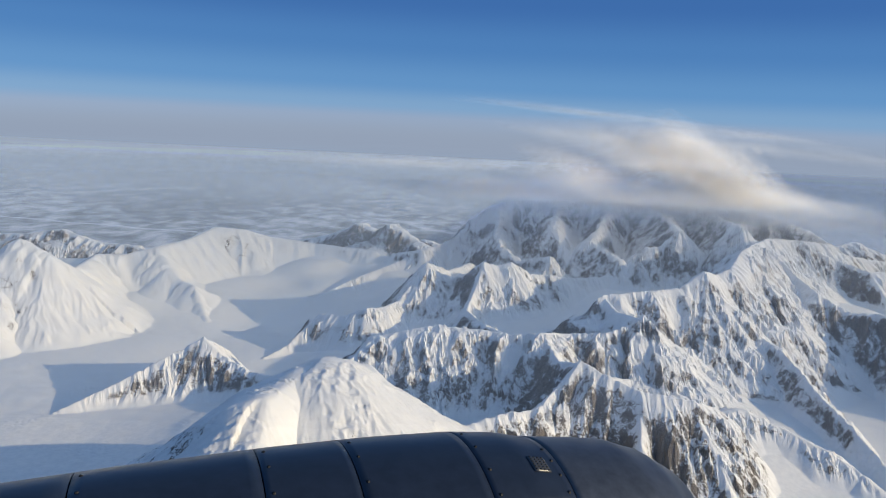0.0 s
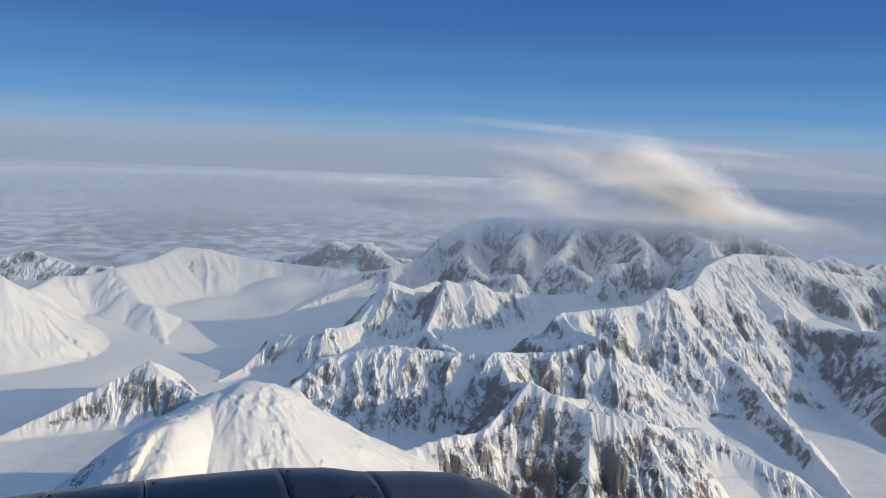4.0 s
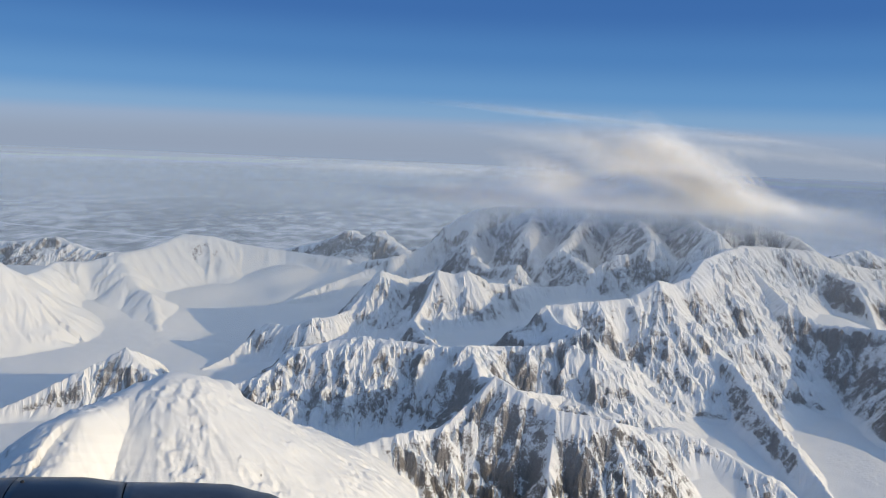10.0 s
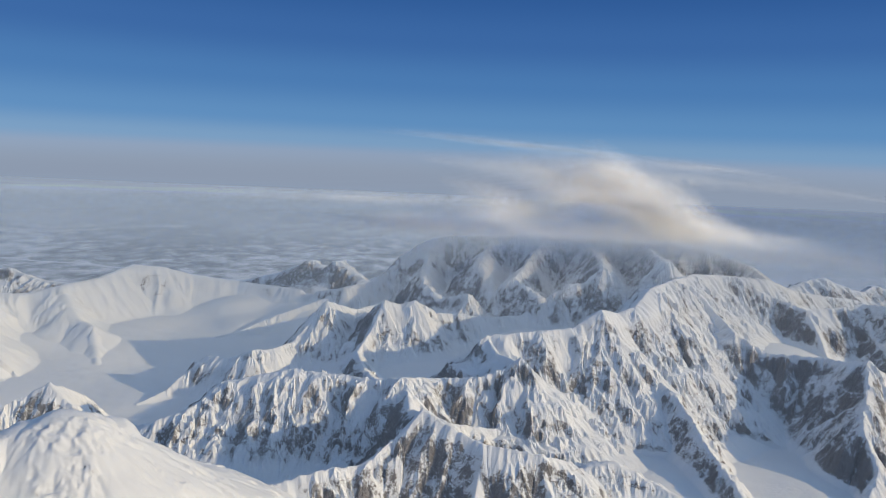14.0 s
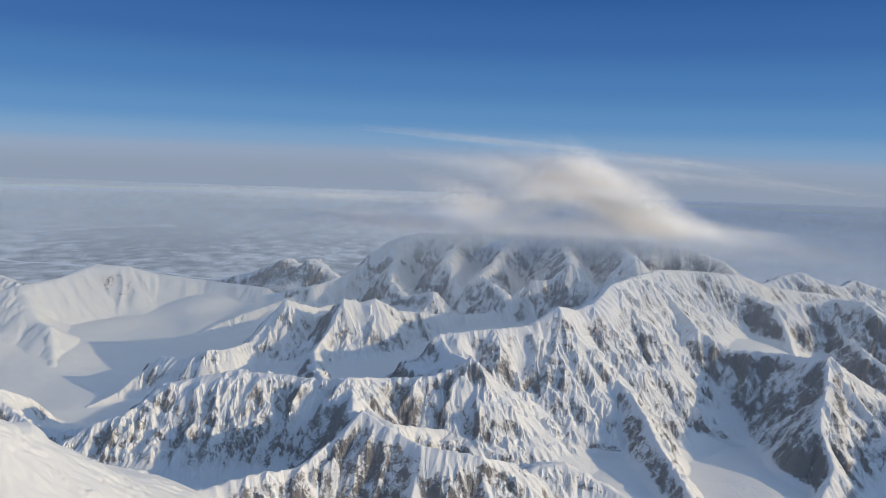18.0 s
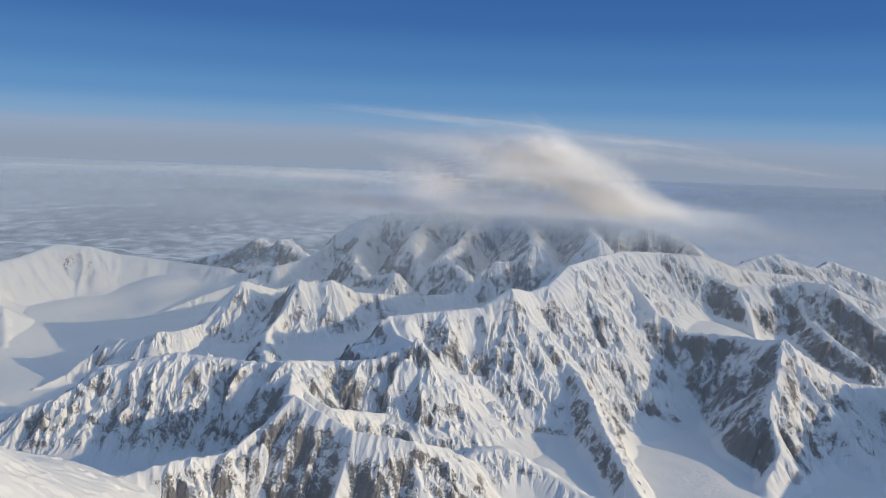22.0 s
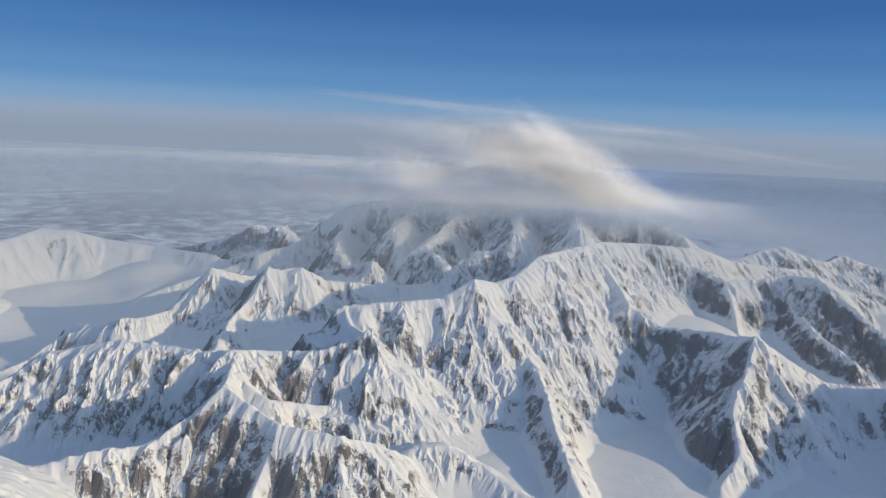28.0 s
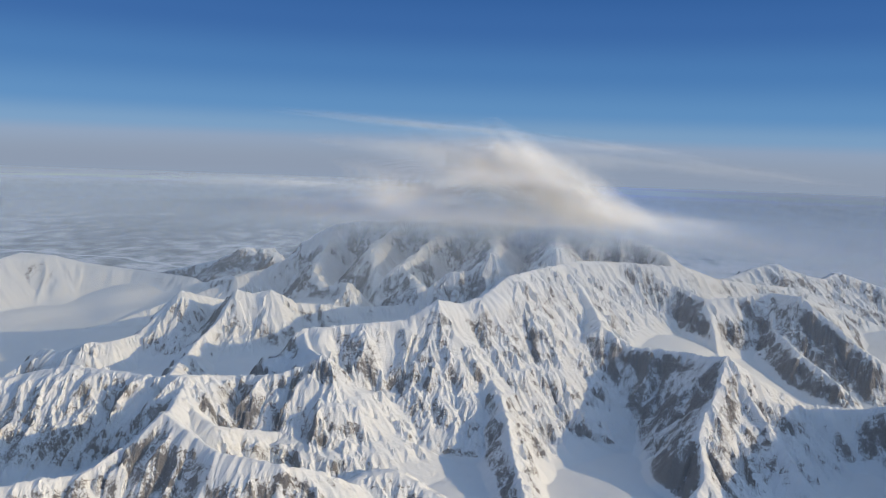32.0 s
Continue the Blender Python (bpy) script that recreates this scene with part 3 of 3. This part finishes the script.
# broken ice on the lower glacier and the dome's seracs
broken = smooth(0.15, 0.4, noise2(XX / 46 + 9, YY / 30)) * (1 - steep)
HEIGHT = HEIGHT + broken * 0.35 * ridged(XX / 3 + YY / 7, YY / 2.2, 2)
icefall = (kind_map == "dome") * smooth(-0.05, 0.15, noise2(XX / 16 + 2, YY / 11) + 0.4 * noise2(XX / 5, YY / 5))
HEIGHT = HEIGHT + icefall * 1.7 * (ridged(XX / 5 + 3, YY / 3.4, 3) - 0.6)
# the sheet sinks below the plain at its rim
rim = smooth(-0.82, -0.78, fan_u)[None, :] * smooth(0.93, 0.89, fan_u)[None, :] * smooth(1300, 1180, row_y)[:, None] * smooth(175, 190, row_y)[:, None]
HEIGHT = (PLAIN_Z - 4) + (HEIGHT - PLAIN_Z + 4) * rim

# bare rock where the slope is steep and convex
ax, ay, az = np.gradient(XX, axis=1), np.zeros_like(XX), np.gradient(HEIGHT, axis=1)
bx, by, bz = np.gradient(XX, axis=0), np.gradient(YY, axis=0), np.gradient(HEIGHT, axis=0)
nx, ny, nz = ay * bz - az * by, az * bx - ax * bz, ax * by - ay * bx
length = np.sqrt(nx * nx + ny * ny + nz * nz + 1e-12)
nx, ny, nz = nx / length, ny / length, nz / length
grade = np.sqrt(1 / np.maximum(nz, 0.05) ** 2 - 1)
wide_x, wide_y = slope_of(blurred(HEIGHT, 10))
wide_slope = np.hypot(wide_x, wide_y)
# more rock towards -x deepens the shaded side in colour; the sunward side keeps more snow
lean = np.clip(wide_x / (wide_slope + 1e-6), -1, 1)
field = noise2(XX / 27, YY / 27) + 0.7 * noise2(XX / 10 + 60, YY / 10)
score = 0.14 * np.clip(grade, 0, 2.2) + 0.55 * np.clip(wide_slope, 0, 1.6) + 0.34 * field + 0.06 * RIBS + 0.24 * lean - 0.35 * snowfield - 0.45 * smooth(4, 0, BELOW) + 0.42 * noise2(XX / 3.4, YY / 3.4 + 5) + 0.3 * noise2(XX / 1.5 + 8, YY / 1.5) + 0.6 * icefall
COVER = {"dome": 0.06, "west_peak": 0.22, "front_ridge": 0.17, "near_wall": 0.34, "middle_peaks": 0.19, "great_ridge": 0.19, "pyramid": 0.36, "east_wall": 0.32, "summit": 0.2, "west_range": 0.06, "far_peaks": 0.2, "foothills": 0.3}
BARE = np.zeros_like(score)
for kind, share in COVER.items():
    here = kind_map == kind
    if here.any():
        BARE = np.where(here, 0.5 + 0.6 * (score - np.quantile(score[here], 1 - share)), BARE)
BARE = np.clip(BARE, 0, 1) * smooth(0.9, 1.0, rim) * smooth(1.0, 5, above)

# one mesh for each crest and its faces
vert = np.stack([XX, YY, HEIGHT], -1).reshape(-1, 3).astype(np.float32)
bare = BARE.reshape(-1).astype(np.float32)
quad_kind = OWNER[:-1, :-1].copy()
quad_kind[above[:-1, :-1] < 1.0] = 0
ids = np.arange(ROW_N * COL_N).reshape(ROW_N, COL_N)
quads = np.stack([ids[:-1, :-1], ids[:-1, 1:], ids[1:, 1:], ids[1:, :-1]], -1)


def sheet_object(name, faces, mat, rounded=False):
    used, local = np.unique(faces, return_inverse=True)
    local = local.reshape(-1, 4)
    me = bpy.data.meshes.new(name)
    me.vertices.add(len(used))
    me.vertices.foreach_set("co", vert[used].ravel())
    me.loops.add(local.size)
    me.loops.foreach_set("vertex_index", local.ravel().astype(np.int32))
    me.polygons.add(len(local))
    me.polygons.foreach_set("loop_start", np.arange(0, local.size, 4, dtype=np.int32))
    me.update(calc_edges=True)
    me.polygons.foreach_set("use_smooth", np.full(len(local), rounded))
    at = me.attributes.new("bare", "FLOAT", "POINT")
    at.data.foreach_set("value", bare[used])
    me.materials.append(mat)
    return new(name, me)


MOUNTAINS = {
    "dome": ("snow_dome", "rounded snow dome with seracs and crevasses above the glacier", "mountain"),
    "west_peak": ("rock_peak", "small fluted peak of snow and dark rock beside the glacier", "mountain"),
    "front_ridge": ("corniced_ridge", "long corniced snow ridge with ribbed rock faces", "mountain"),
    "near_wall": ("granite_wall_ridge", "jagged snow crest above a bare granite wall", "mountain"),
    "middle_peaks": ("serrated_ridge", "two sharp snowy peaks joined by a serrated ridge", "mountain"),
    "great_ridge": ("buttress_ridge", "huge snow buttress with fluted faces rising to the summit", "mountain"),
    "pyramid": ("pyramid_peak", "dark rock pyramid with a sunlit snowy edge", "mountain"),
    "east_wall": ("rock_wall_ridge", "broad dark rock wall capped with ice", "mountain"),
    "summit": ("summit_massif", "great snow and rock massif with its top inside the cloud", "mountain"),
    "west_range": ("snow_range", "smooth white range with a round summit behind the glacier", "mountain"),
    "far_peaks": ("distant_ridge", "small distant snowy ridge at the edge of the plain", "mountain"),
    "foothills": ("foothill", "low bare foothill streaked with snow before the plain", "hill"),
}
tagged(sheet_object("ground_glacier", quads[quad_kind == 0], ALPINE, True), "smooth snow-covered glacier floor between the mountains", "glacier", kind="structure")
massif = {}
for number, crest in enumerate(CRESTS):
    faces = quads[quad_kind == number + 1]
    name, label, cat = MOUNTAINS[crest[0]]
    if not len(faces):
        continue
    if crest[0] == "foothills":
        tagged(sheet_object(name, faces, ALPINE), label, cat, "foothills before the plain")
        continue
    if name not in massif:
        massif[name] = tagged(new(name), label, cat)
        sheet_object("main_ridge", faces, ALPINE, crest[0] in ("dome", "west_range")).parent = massif[name]
    else:
        sheet_object("spur", faces, ALPINE, crest[0] in ("dome", "west_range")).parent = massif[name]


# ---- the plain ----
def part(name, bm, mat, parent, label=""):
    me = bpy.data.meshes.new(name)
    bm.to_mesh(me)
    bm.free()
    me.materials.append(mat)
    for p in me.polygons:
        p.use_smooth = True
    ob = new(name, me)
    ob.parent = parent
    if label:
        ob["label"] = label
    return ob


def flat_sheet(name, x0, x1, y0, y1, z, mat, nx_=40, ny_=40, wave=0.0):
    bm = bmesh.new()
    rows = [[bm.verts.new((x0 + (x1 - x0) * i / nx_, y0 + (y1 - y0) * j / ny_, z + wave * noise.noise((i * 0.7, j * 0.7, z)))) for i in range(nx_ + 1)] for j in range(ny_ + 1)]
    for j in range(ny_):
        for i in range(nx_):
            bm.faces.new((rows[j][i], rows[j][i + 1], rows[j + 1][i + 1], rows[j + 1][i]))
    return part(name, bm, mat, None)


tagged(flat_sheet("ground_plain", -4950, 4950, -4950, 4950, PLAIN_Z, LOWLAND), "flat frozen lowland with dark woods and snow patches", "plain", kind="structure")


def river(points, width, seed):
    """A frozen river: a low strip that winds through the points."""
    rnd = random.Random(seed)
    bm = bmesh.new()
    pts, n = [Vector(p) for p in points], 26
    line = []
    for a, b in zip(pts, pts[1:]):
        for k in range(n):
            t = k / n
            q = a.lerp(b, t)
            side = Vector((-(b - a).y, (b - a).x)).normalized()
            line.append(q + side * (math.sin((len(line)) * 0.55 + seed) * width * 0.5 + rnd.uniform(-0.3, 0.3) * width))
    prev = None
    for a, b in zip(line, line[1:]):
        side = Vector((-(b - a).y, (b - a).x)).normalized() * width * rnd.uniform(0.35, 0.65)
        pair = [bm.verts.new((*(a + side), PLAIN_Z + 0.5)), bm.verts.new((*(a - side), PLAIN_Z + 0.5))]
        if prev:
            bm.faces.new((prev[0], prev[1], pair[1], pair[0]))
        prev = pair
    return tagged(part("frozen_river", bm, ICE, None), "winding frozen river white with snow on the plain", "river", "rivers of the plain", kind="structure")


river([(-1500, 2050), (-1250, 2020), (-1040, 2090), (-900, 2300), (-760, 2420)], 26, 1)
river([(-400, 3000), (-250, 2820), (-120, 2560), (20, 2330)], 24, 2)
river([(-1500, 1650), (-1200, 1700), (-900, 1580), (-500, 1500), (-300, 1400)], 12, 3)

# see-through sheets imitate airlight: they pale whatever lies behind them
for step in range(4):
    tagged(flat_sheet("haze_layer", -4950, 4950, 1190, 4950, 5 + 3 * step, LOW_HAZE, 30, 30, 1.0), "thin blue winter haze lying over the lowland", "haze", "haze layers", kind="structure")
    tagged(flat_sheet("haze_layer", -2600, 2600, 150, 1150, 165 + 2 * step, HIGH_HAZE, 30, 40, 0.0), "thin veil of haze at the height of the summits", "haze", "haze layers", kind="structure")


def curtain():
    """A haze backdrop added to hide the plain's far edge; it glows as bright as the sky behind it."""
    m = bpy.data.materials.new("far_haze_glow")
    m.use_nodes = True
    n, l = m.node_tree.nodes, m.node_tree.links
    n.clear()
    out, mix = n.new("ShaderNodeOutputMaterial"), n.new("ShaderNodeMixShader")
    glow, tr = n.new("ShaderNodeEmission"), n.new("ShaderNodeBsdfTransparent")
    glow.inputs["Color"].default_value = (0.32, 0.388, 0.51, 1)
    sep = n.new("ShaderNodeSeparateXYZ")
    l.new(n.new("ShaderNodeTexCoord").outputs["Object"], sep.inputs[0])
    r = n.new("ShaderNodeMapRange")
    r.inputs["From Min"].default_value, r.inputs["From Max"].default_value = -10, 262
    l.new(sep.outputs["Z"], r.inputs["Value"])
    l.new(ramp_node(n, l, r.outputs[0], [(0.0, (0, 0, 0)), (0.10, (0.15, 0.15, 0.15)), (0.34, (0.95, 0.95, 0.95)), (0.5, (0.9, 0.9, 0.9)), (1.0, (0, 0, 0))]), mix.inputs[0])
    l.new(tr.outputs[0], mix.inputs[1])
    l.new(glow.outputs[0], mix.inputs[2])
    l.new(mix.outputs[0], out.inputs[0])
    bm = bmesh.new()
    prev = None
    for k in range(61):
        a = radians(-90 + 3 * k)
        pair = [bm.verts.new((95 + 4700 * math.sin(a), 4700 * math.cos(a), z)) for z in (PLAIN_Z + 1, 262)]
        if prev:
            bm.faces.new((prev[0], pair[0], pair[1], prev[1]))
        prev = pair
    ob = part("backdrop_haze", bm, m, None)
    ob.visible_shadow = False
    return tagged(ob, "glowing pale haze backdrop far out over the lowland", "haze", kind="structure")


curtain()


# ---- the cloud on the summit ----
def mist_material(name, scale, stretch, contrast, colour, ambient):
    """Cloud mist whose thickness is given on the mesh, broken by streaks along the wind."""
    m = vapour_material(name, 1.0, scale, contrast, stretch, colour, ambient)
    n, l = m.node_tree.nodes, m.node_tree.links
    at = n.new("ShaderNodeAttribute")
    at.attribute_name = "thick"
    mix = n["Mix Shader"]
    old = mix.inputs[0].links[0].from_socket
    l.new(math_node(n, l, "MULTIPLY", old, at.outputs["Fac"], True), mix.inputs[0])
    return m


def mist_body(name, centre, radii, tilt, depth, seed, mat, rough=0.22, skins=9, droop=0.0, label=""):
    """A soft swelling of mist: nested skins, thinner outwards, tilted down towards +x and stretched by the wind."""
    co, faces, thick = [], [], []
    nu, nv = 40, 18
    slope = math.tan(radians(tilt))
    for k in range(skins):
        grow = 0.22 + 1.2 * k / (skins - 1)
        a = depth * (1.15 - k / (skins - 1)) / skins
        base = len(co)
        for j in range(nv + 1):
            v = -math.pi / 2 + math.pi * j / nv
            for i in range(nu):
                u = 2 * math.pi * i / nu
                d = Vector((math.cos(v) * math.cos(u), math.cos(v) * math.sin(u), math.sin(v)))
                q = Vector((d.x * 1.3, d.y * 1.3, d.z * 2.2)) + Vector((seed, 0.15 * k, 0))
                swell = 1 + rough * (0.4 + grow) * (noise.noise(q) + 0.55 * noise.noise(q * 2.6) + 0.3 * noise.noise(q * 6.1))
                p = Vector((d.x * radii[0], d.y * radii[1], d.z * radii[2])) * (grow * swell)
                p.z -= slope * p.x + droop * radii[2] * (p.x / radii[0]) ** 2
                co.append(Vector(centre) + p)
        thick += [a] * (nu * (nv + 1))
        faces += [(base + j * nu + i, base + j * nu + (i + 1) % nu, base + (j + 1) * nu + (i + 1) % nu, base + (j + 1) * nu + i) for j in range(nv) for i in range(nu)]
    me = bpy.data.meshes.new(name)
    me.from_pydata(co, [], faces)
    me.attributes.new("thick", "FLOAT", "POINT").data.foreach_set("value", thick)
    me.polygons.foreach_set("use_smooth", [True] * len(faces))
    me.materials.append(mat)
    ob = new(name, me)
    ob.parent = cloud
    if label:
        ob["label"] = label
    return ob


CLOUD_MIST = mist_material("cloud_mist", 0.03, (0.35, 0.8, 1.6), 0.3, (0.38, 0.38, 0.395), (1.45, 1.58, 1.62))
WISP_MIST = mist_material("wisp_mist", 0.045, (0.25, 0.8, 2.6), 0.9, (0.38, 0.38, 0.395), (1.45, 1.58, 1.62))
cloud = tagged(new("lenticular_cloud"), "smooth lens-shaped cloud cap lying on the hidden summit", "cloud")
CLOUD_BODIES = [
    # part, centre, radii, tilt down towards +x, thickness, mist
    ("plume", (218, 706, 208), (58, 60, 22), 12, 1.0, CLOUD_MIST),
    ("plume", (255, 704, 194), (50, 60, 23), 26, 1.1, CLOUD_MIST),
    ("plume", (290, 700, 178), (50, 60, 17), 20, 1.1, CLOUD_MIST),
    ("skirt", (248, 690, 167), (100, 66, 13), 2, 1.0, CLOUD_MIST),
    ("skirt", (165, 694, 171), (95, 66, 9), -1, 0.7, CLOUD_MIST),
    ("tail", (362, 706, 163), (82, 50, 11), 8, 0.95, CLOUD_MIST),
    ("body", (160, 706, 199), (66, 74, 21), -6, 0.95, CLOUD_MIST),
    ("tongue", (88, 712, 181), (70, 70, 13), -7, 0.75, CLOUD_MIST),
    ("veil", (190, 712, 226), (92, 50, 11), 3, 0.4, WISP_MIST),
    ("wisp", (146, 720, 246), (92, 36, 3.0), 4, 0.3, WISP_MIST),
    ("wisp", (300, 720, 233), (70, 36, 4.0), 6, 0.22, WISP_MIST),
    ("wisp", (400, 760, 216), (90, 50, 5.0), 5, 0.16, WISP_MIST),
    ("wisp", (-20, 1020, 176), (150, 60, 7), 0, 0.3, WISP_MIST),
]
for k, (name, centre, radii, tilt, depth, mat) in enumerate(CLOUD_BODIES):
    # only the plume casts shade; the other bodies' shadows are off to keep them light
    mist_body(name, centre, radii, tilt, depth, 5.3 * k, mat).visible_shadow = name == "plume"


# ---- the engine beside the cabin window ----
AXIS = Vector((0.938, 0.346, -0.01)).normalized()
ACROSS = Vector((-AXIS.y, AXIS.x, 0)).normalized()
UP = AXIS.cross(ACROSS)
REACH = 85.0                        # from the window to the engine
ENGINE_T = 15.0                     # how far along the flight the engine hangs
PASS = Vector((0, 0, EYE)) + AXIS * ENGINE_T


def engine_point(s, d, h):
    """s ahead, d outwards, h down, in reaches from the window."""
    return PASS + (AXIS * s + ACROSS * d - UP * h) * REACH


PROFILE = [(-0.75, 0.215), (-0.45, 0.232), (-0.2, 0.243), (0.0, 0.249), (0.15, 0.25), (0.28, 0.247), (0.36, 0.240), (0.43, 0.226), (0.50, 0.219), (0.575, 0.210), (0.637, 0.190), (0.693, 0.158), (0.735, 0.115), (0.75, 0.085)]
CENTRE_D, CENTRE_H = 1.06, 0.755


def radius_at(s):
    for (a, ra), (b, rb) in zip(PROFILE, PROFILE[1:]):
        if a <= s <= b:
            t = (s - a) / (b - a)
            t = t * t * (3 - 2 * t) * 0.4 + t * 0.6
            return ra + (rb - ra) * t
    return PROFILE[-1][1]


def cowl_point(s, ang, lift=0.0):
    r = radius_at(s) + lift
    return engine_point(s, CENTRE_D + r * math.sin(ang), CENTRE_H - r * math.cos(ang))


def cowl_panel(s0, s1, a0, a1, ns, na, lift=0.0):
    bm = bmesh.new()
    skins = []
    for thick in (0.0, -0.006):
        skins.append([[bm.verts.new(cowl_point(s0 + (s1 - s0) * i / ns, a0 + (a1 - a0) * j / na, lift + thick)) for j in range(na + 1)] for i in range(ns + 1)])
    for k, g in enumerate(skins):
        for i in range(ns):
            for j in range(na):
                q = (g[i][j], g[i + 1][j], g[i + 1][j + 1], g[i][j + 1])
                bm.faces.new(q if k else q[::-1])
    o, n_ = skins
    for i in range(ns):
        for j in (0, na):
            bm.faces.new((o[i][j], o[i + 1][j], n_[i + 1][j], n_[i][j]))
    for j in range(na):
        for i in (0, ns):
            bm.faces.new((o[i][j], o[i][j + 1], n_[i][j + 1], n_[i][j]))
    bmesh.ops.recalc_face_normals(bm, faces=bm.faces)
    return bm


engine = tagged(new("engine_nacelle"), "jet engine cowling in shade-darkened blue with riveted panels and metal inlet", "jet engine")
engine_cuts = [-0.75, -0.30, -0.045, 0.09, 0.285, 0.43]
for s0, s1 in zip(engine_cuts, engine_cuts[1:]):
    part("cowl_panel", cowl_panel(s0 + 0.001, s1 - 0.001, -0.62, math.pi, 14, 40), COWL, engine)
    part("lower_panel", cowl_panel(s0 + 0.001, s1 - 0.001, -math.pi, -0.625, 14, 30), STRIP, engine, "grey lower cowling panel")
part("core", cowl_panel(-0.74, 0.44, -math.pi, math.pi, 40, 60, -0.008), SEAM, engine, "dark gap filler under the panels")
part("inlet_lip", cowl_panel(0.431, 0.75, -math.pi, math.pi, 26, 64), LIP, engine, "smooth bluish metal inlet lip")

# rivets along the seams, and the small grille ahead
bm = bmesh.new()
bmesh.ops.create_uvsphere(bm, u_segments=8, v_segments=4, radius=0.0035 * REACH)
rivet_mesh = bpy.data.meshes.new("rivet")
bm.to_mesh(rivet_mesh)
bm.free()
rivet_mesh.materials.append(SEAM)
spots = [(s + 0.012, a) for s in engine_cuts[1:-1] for a in (-0.5, -0.3, -0.05, 0.2)]
spots += [(-0.28 + 0.035 * k, -0.585) for k in range(20)] + [(0.42, a) for a in (-0.5, -0.35, -0.2, -0.05)]
for s0, ang in spots:
    r = new("rivet", rivet_mesh)
    r.location = cowl_point(s0, ang, -0.001)
    r.parent = engine
grille = part("vent_grille", cowl_panel(0.375, 0.405, -0.33, -0.18, 4, 4, 0.002), STRIP, engine, "small square vent grille")
# the dark inside of each vent hole is a dark bead; nothing is cut
bm = bmesh.new()
bmesh.ops.create_uvsphere(bm, u_segments=8, v_segments=4, radius=0.0024 * REACH)
hole_bead_mesh = bpy.data.meshes.new("hole_bead")
bm.to_mesh(hole_bead_mesh)
bm.free()
hole_bead_mesh.materials.append(SEAM)
for i in range(4):
    for j in range(6):
        h = new("hole_bead", hole_bead_mesh)
        h.location = cowl_point(0.379 + 0.0075 * i, -0.315 + 0.025 * j, 0.001)
        h.parent = grille
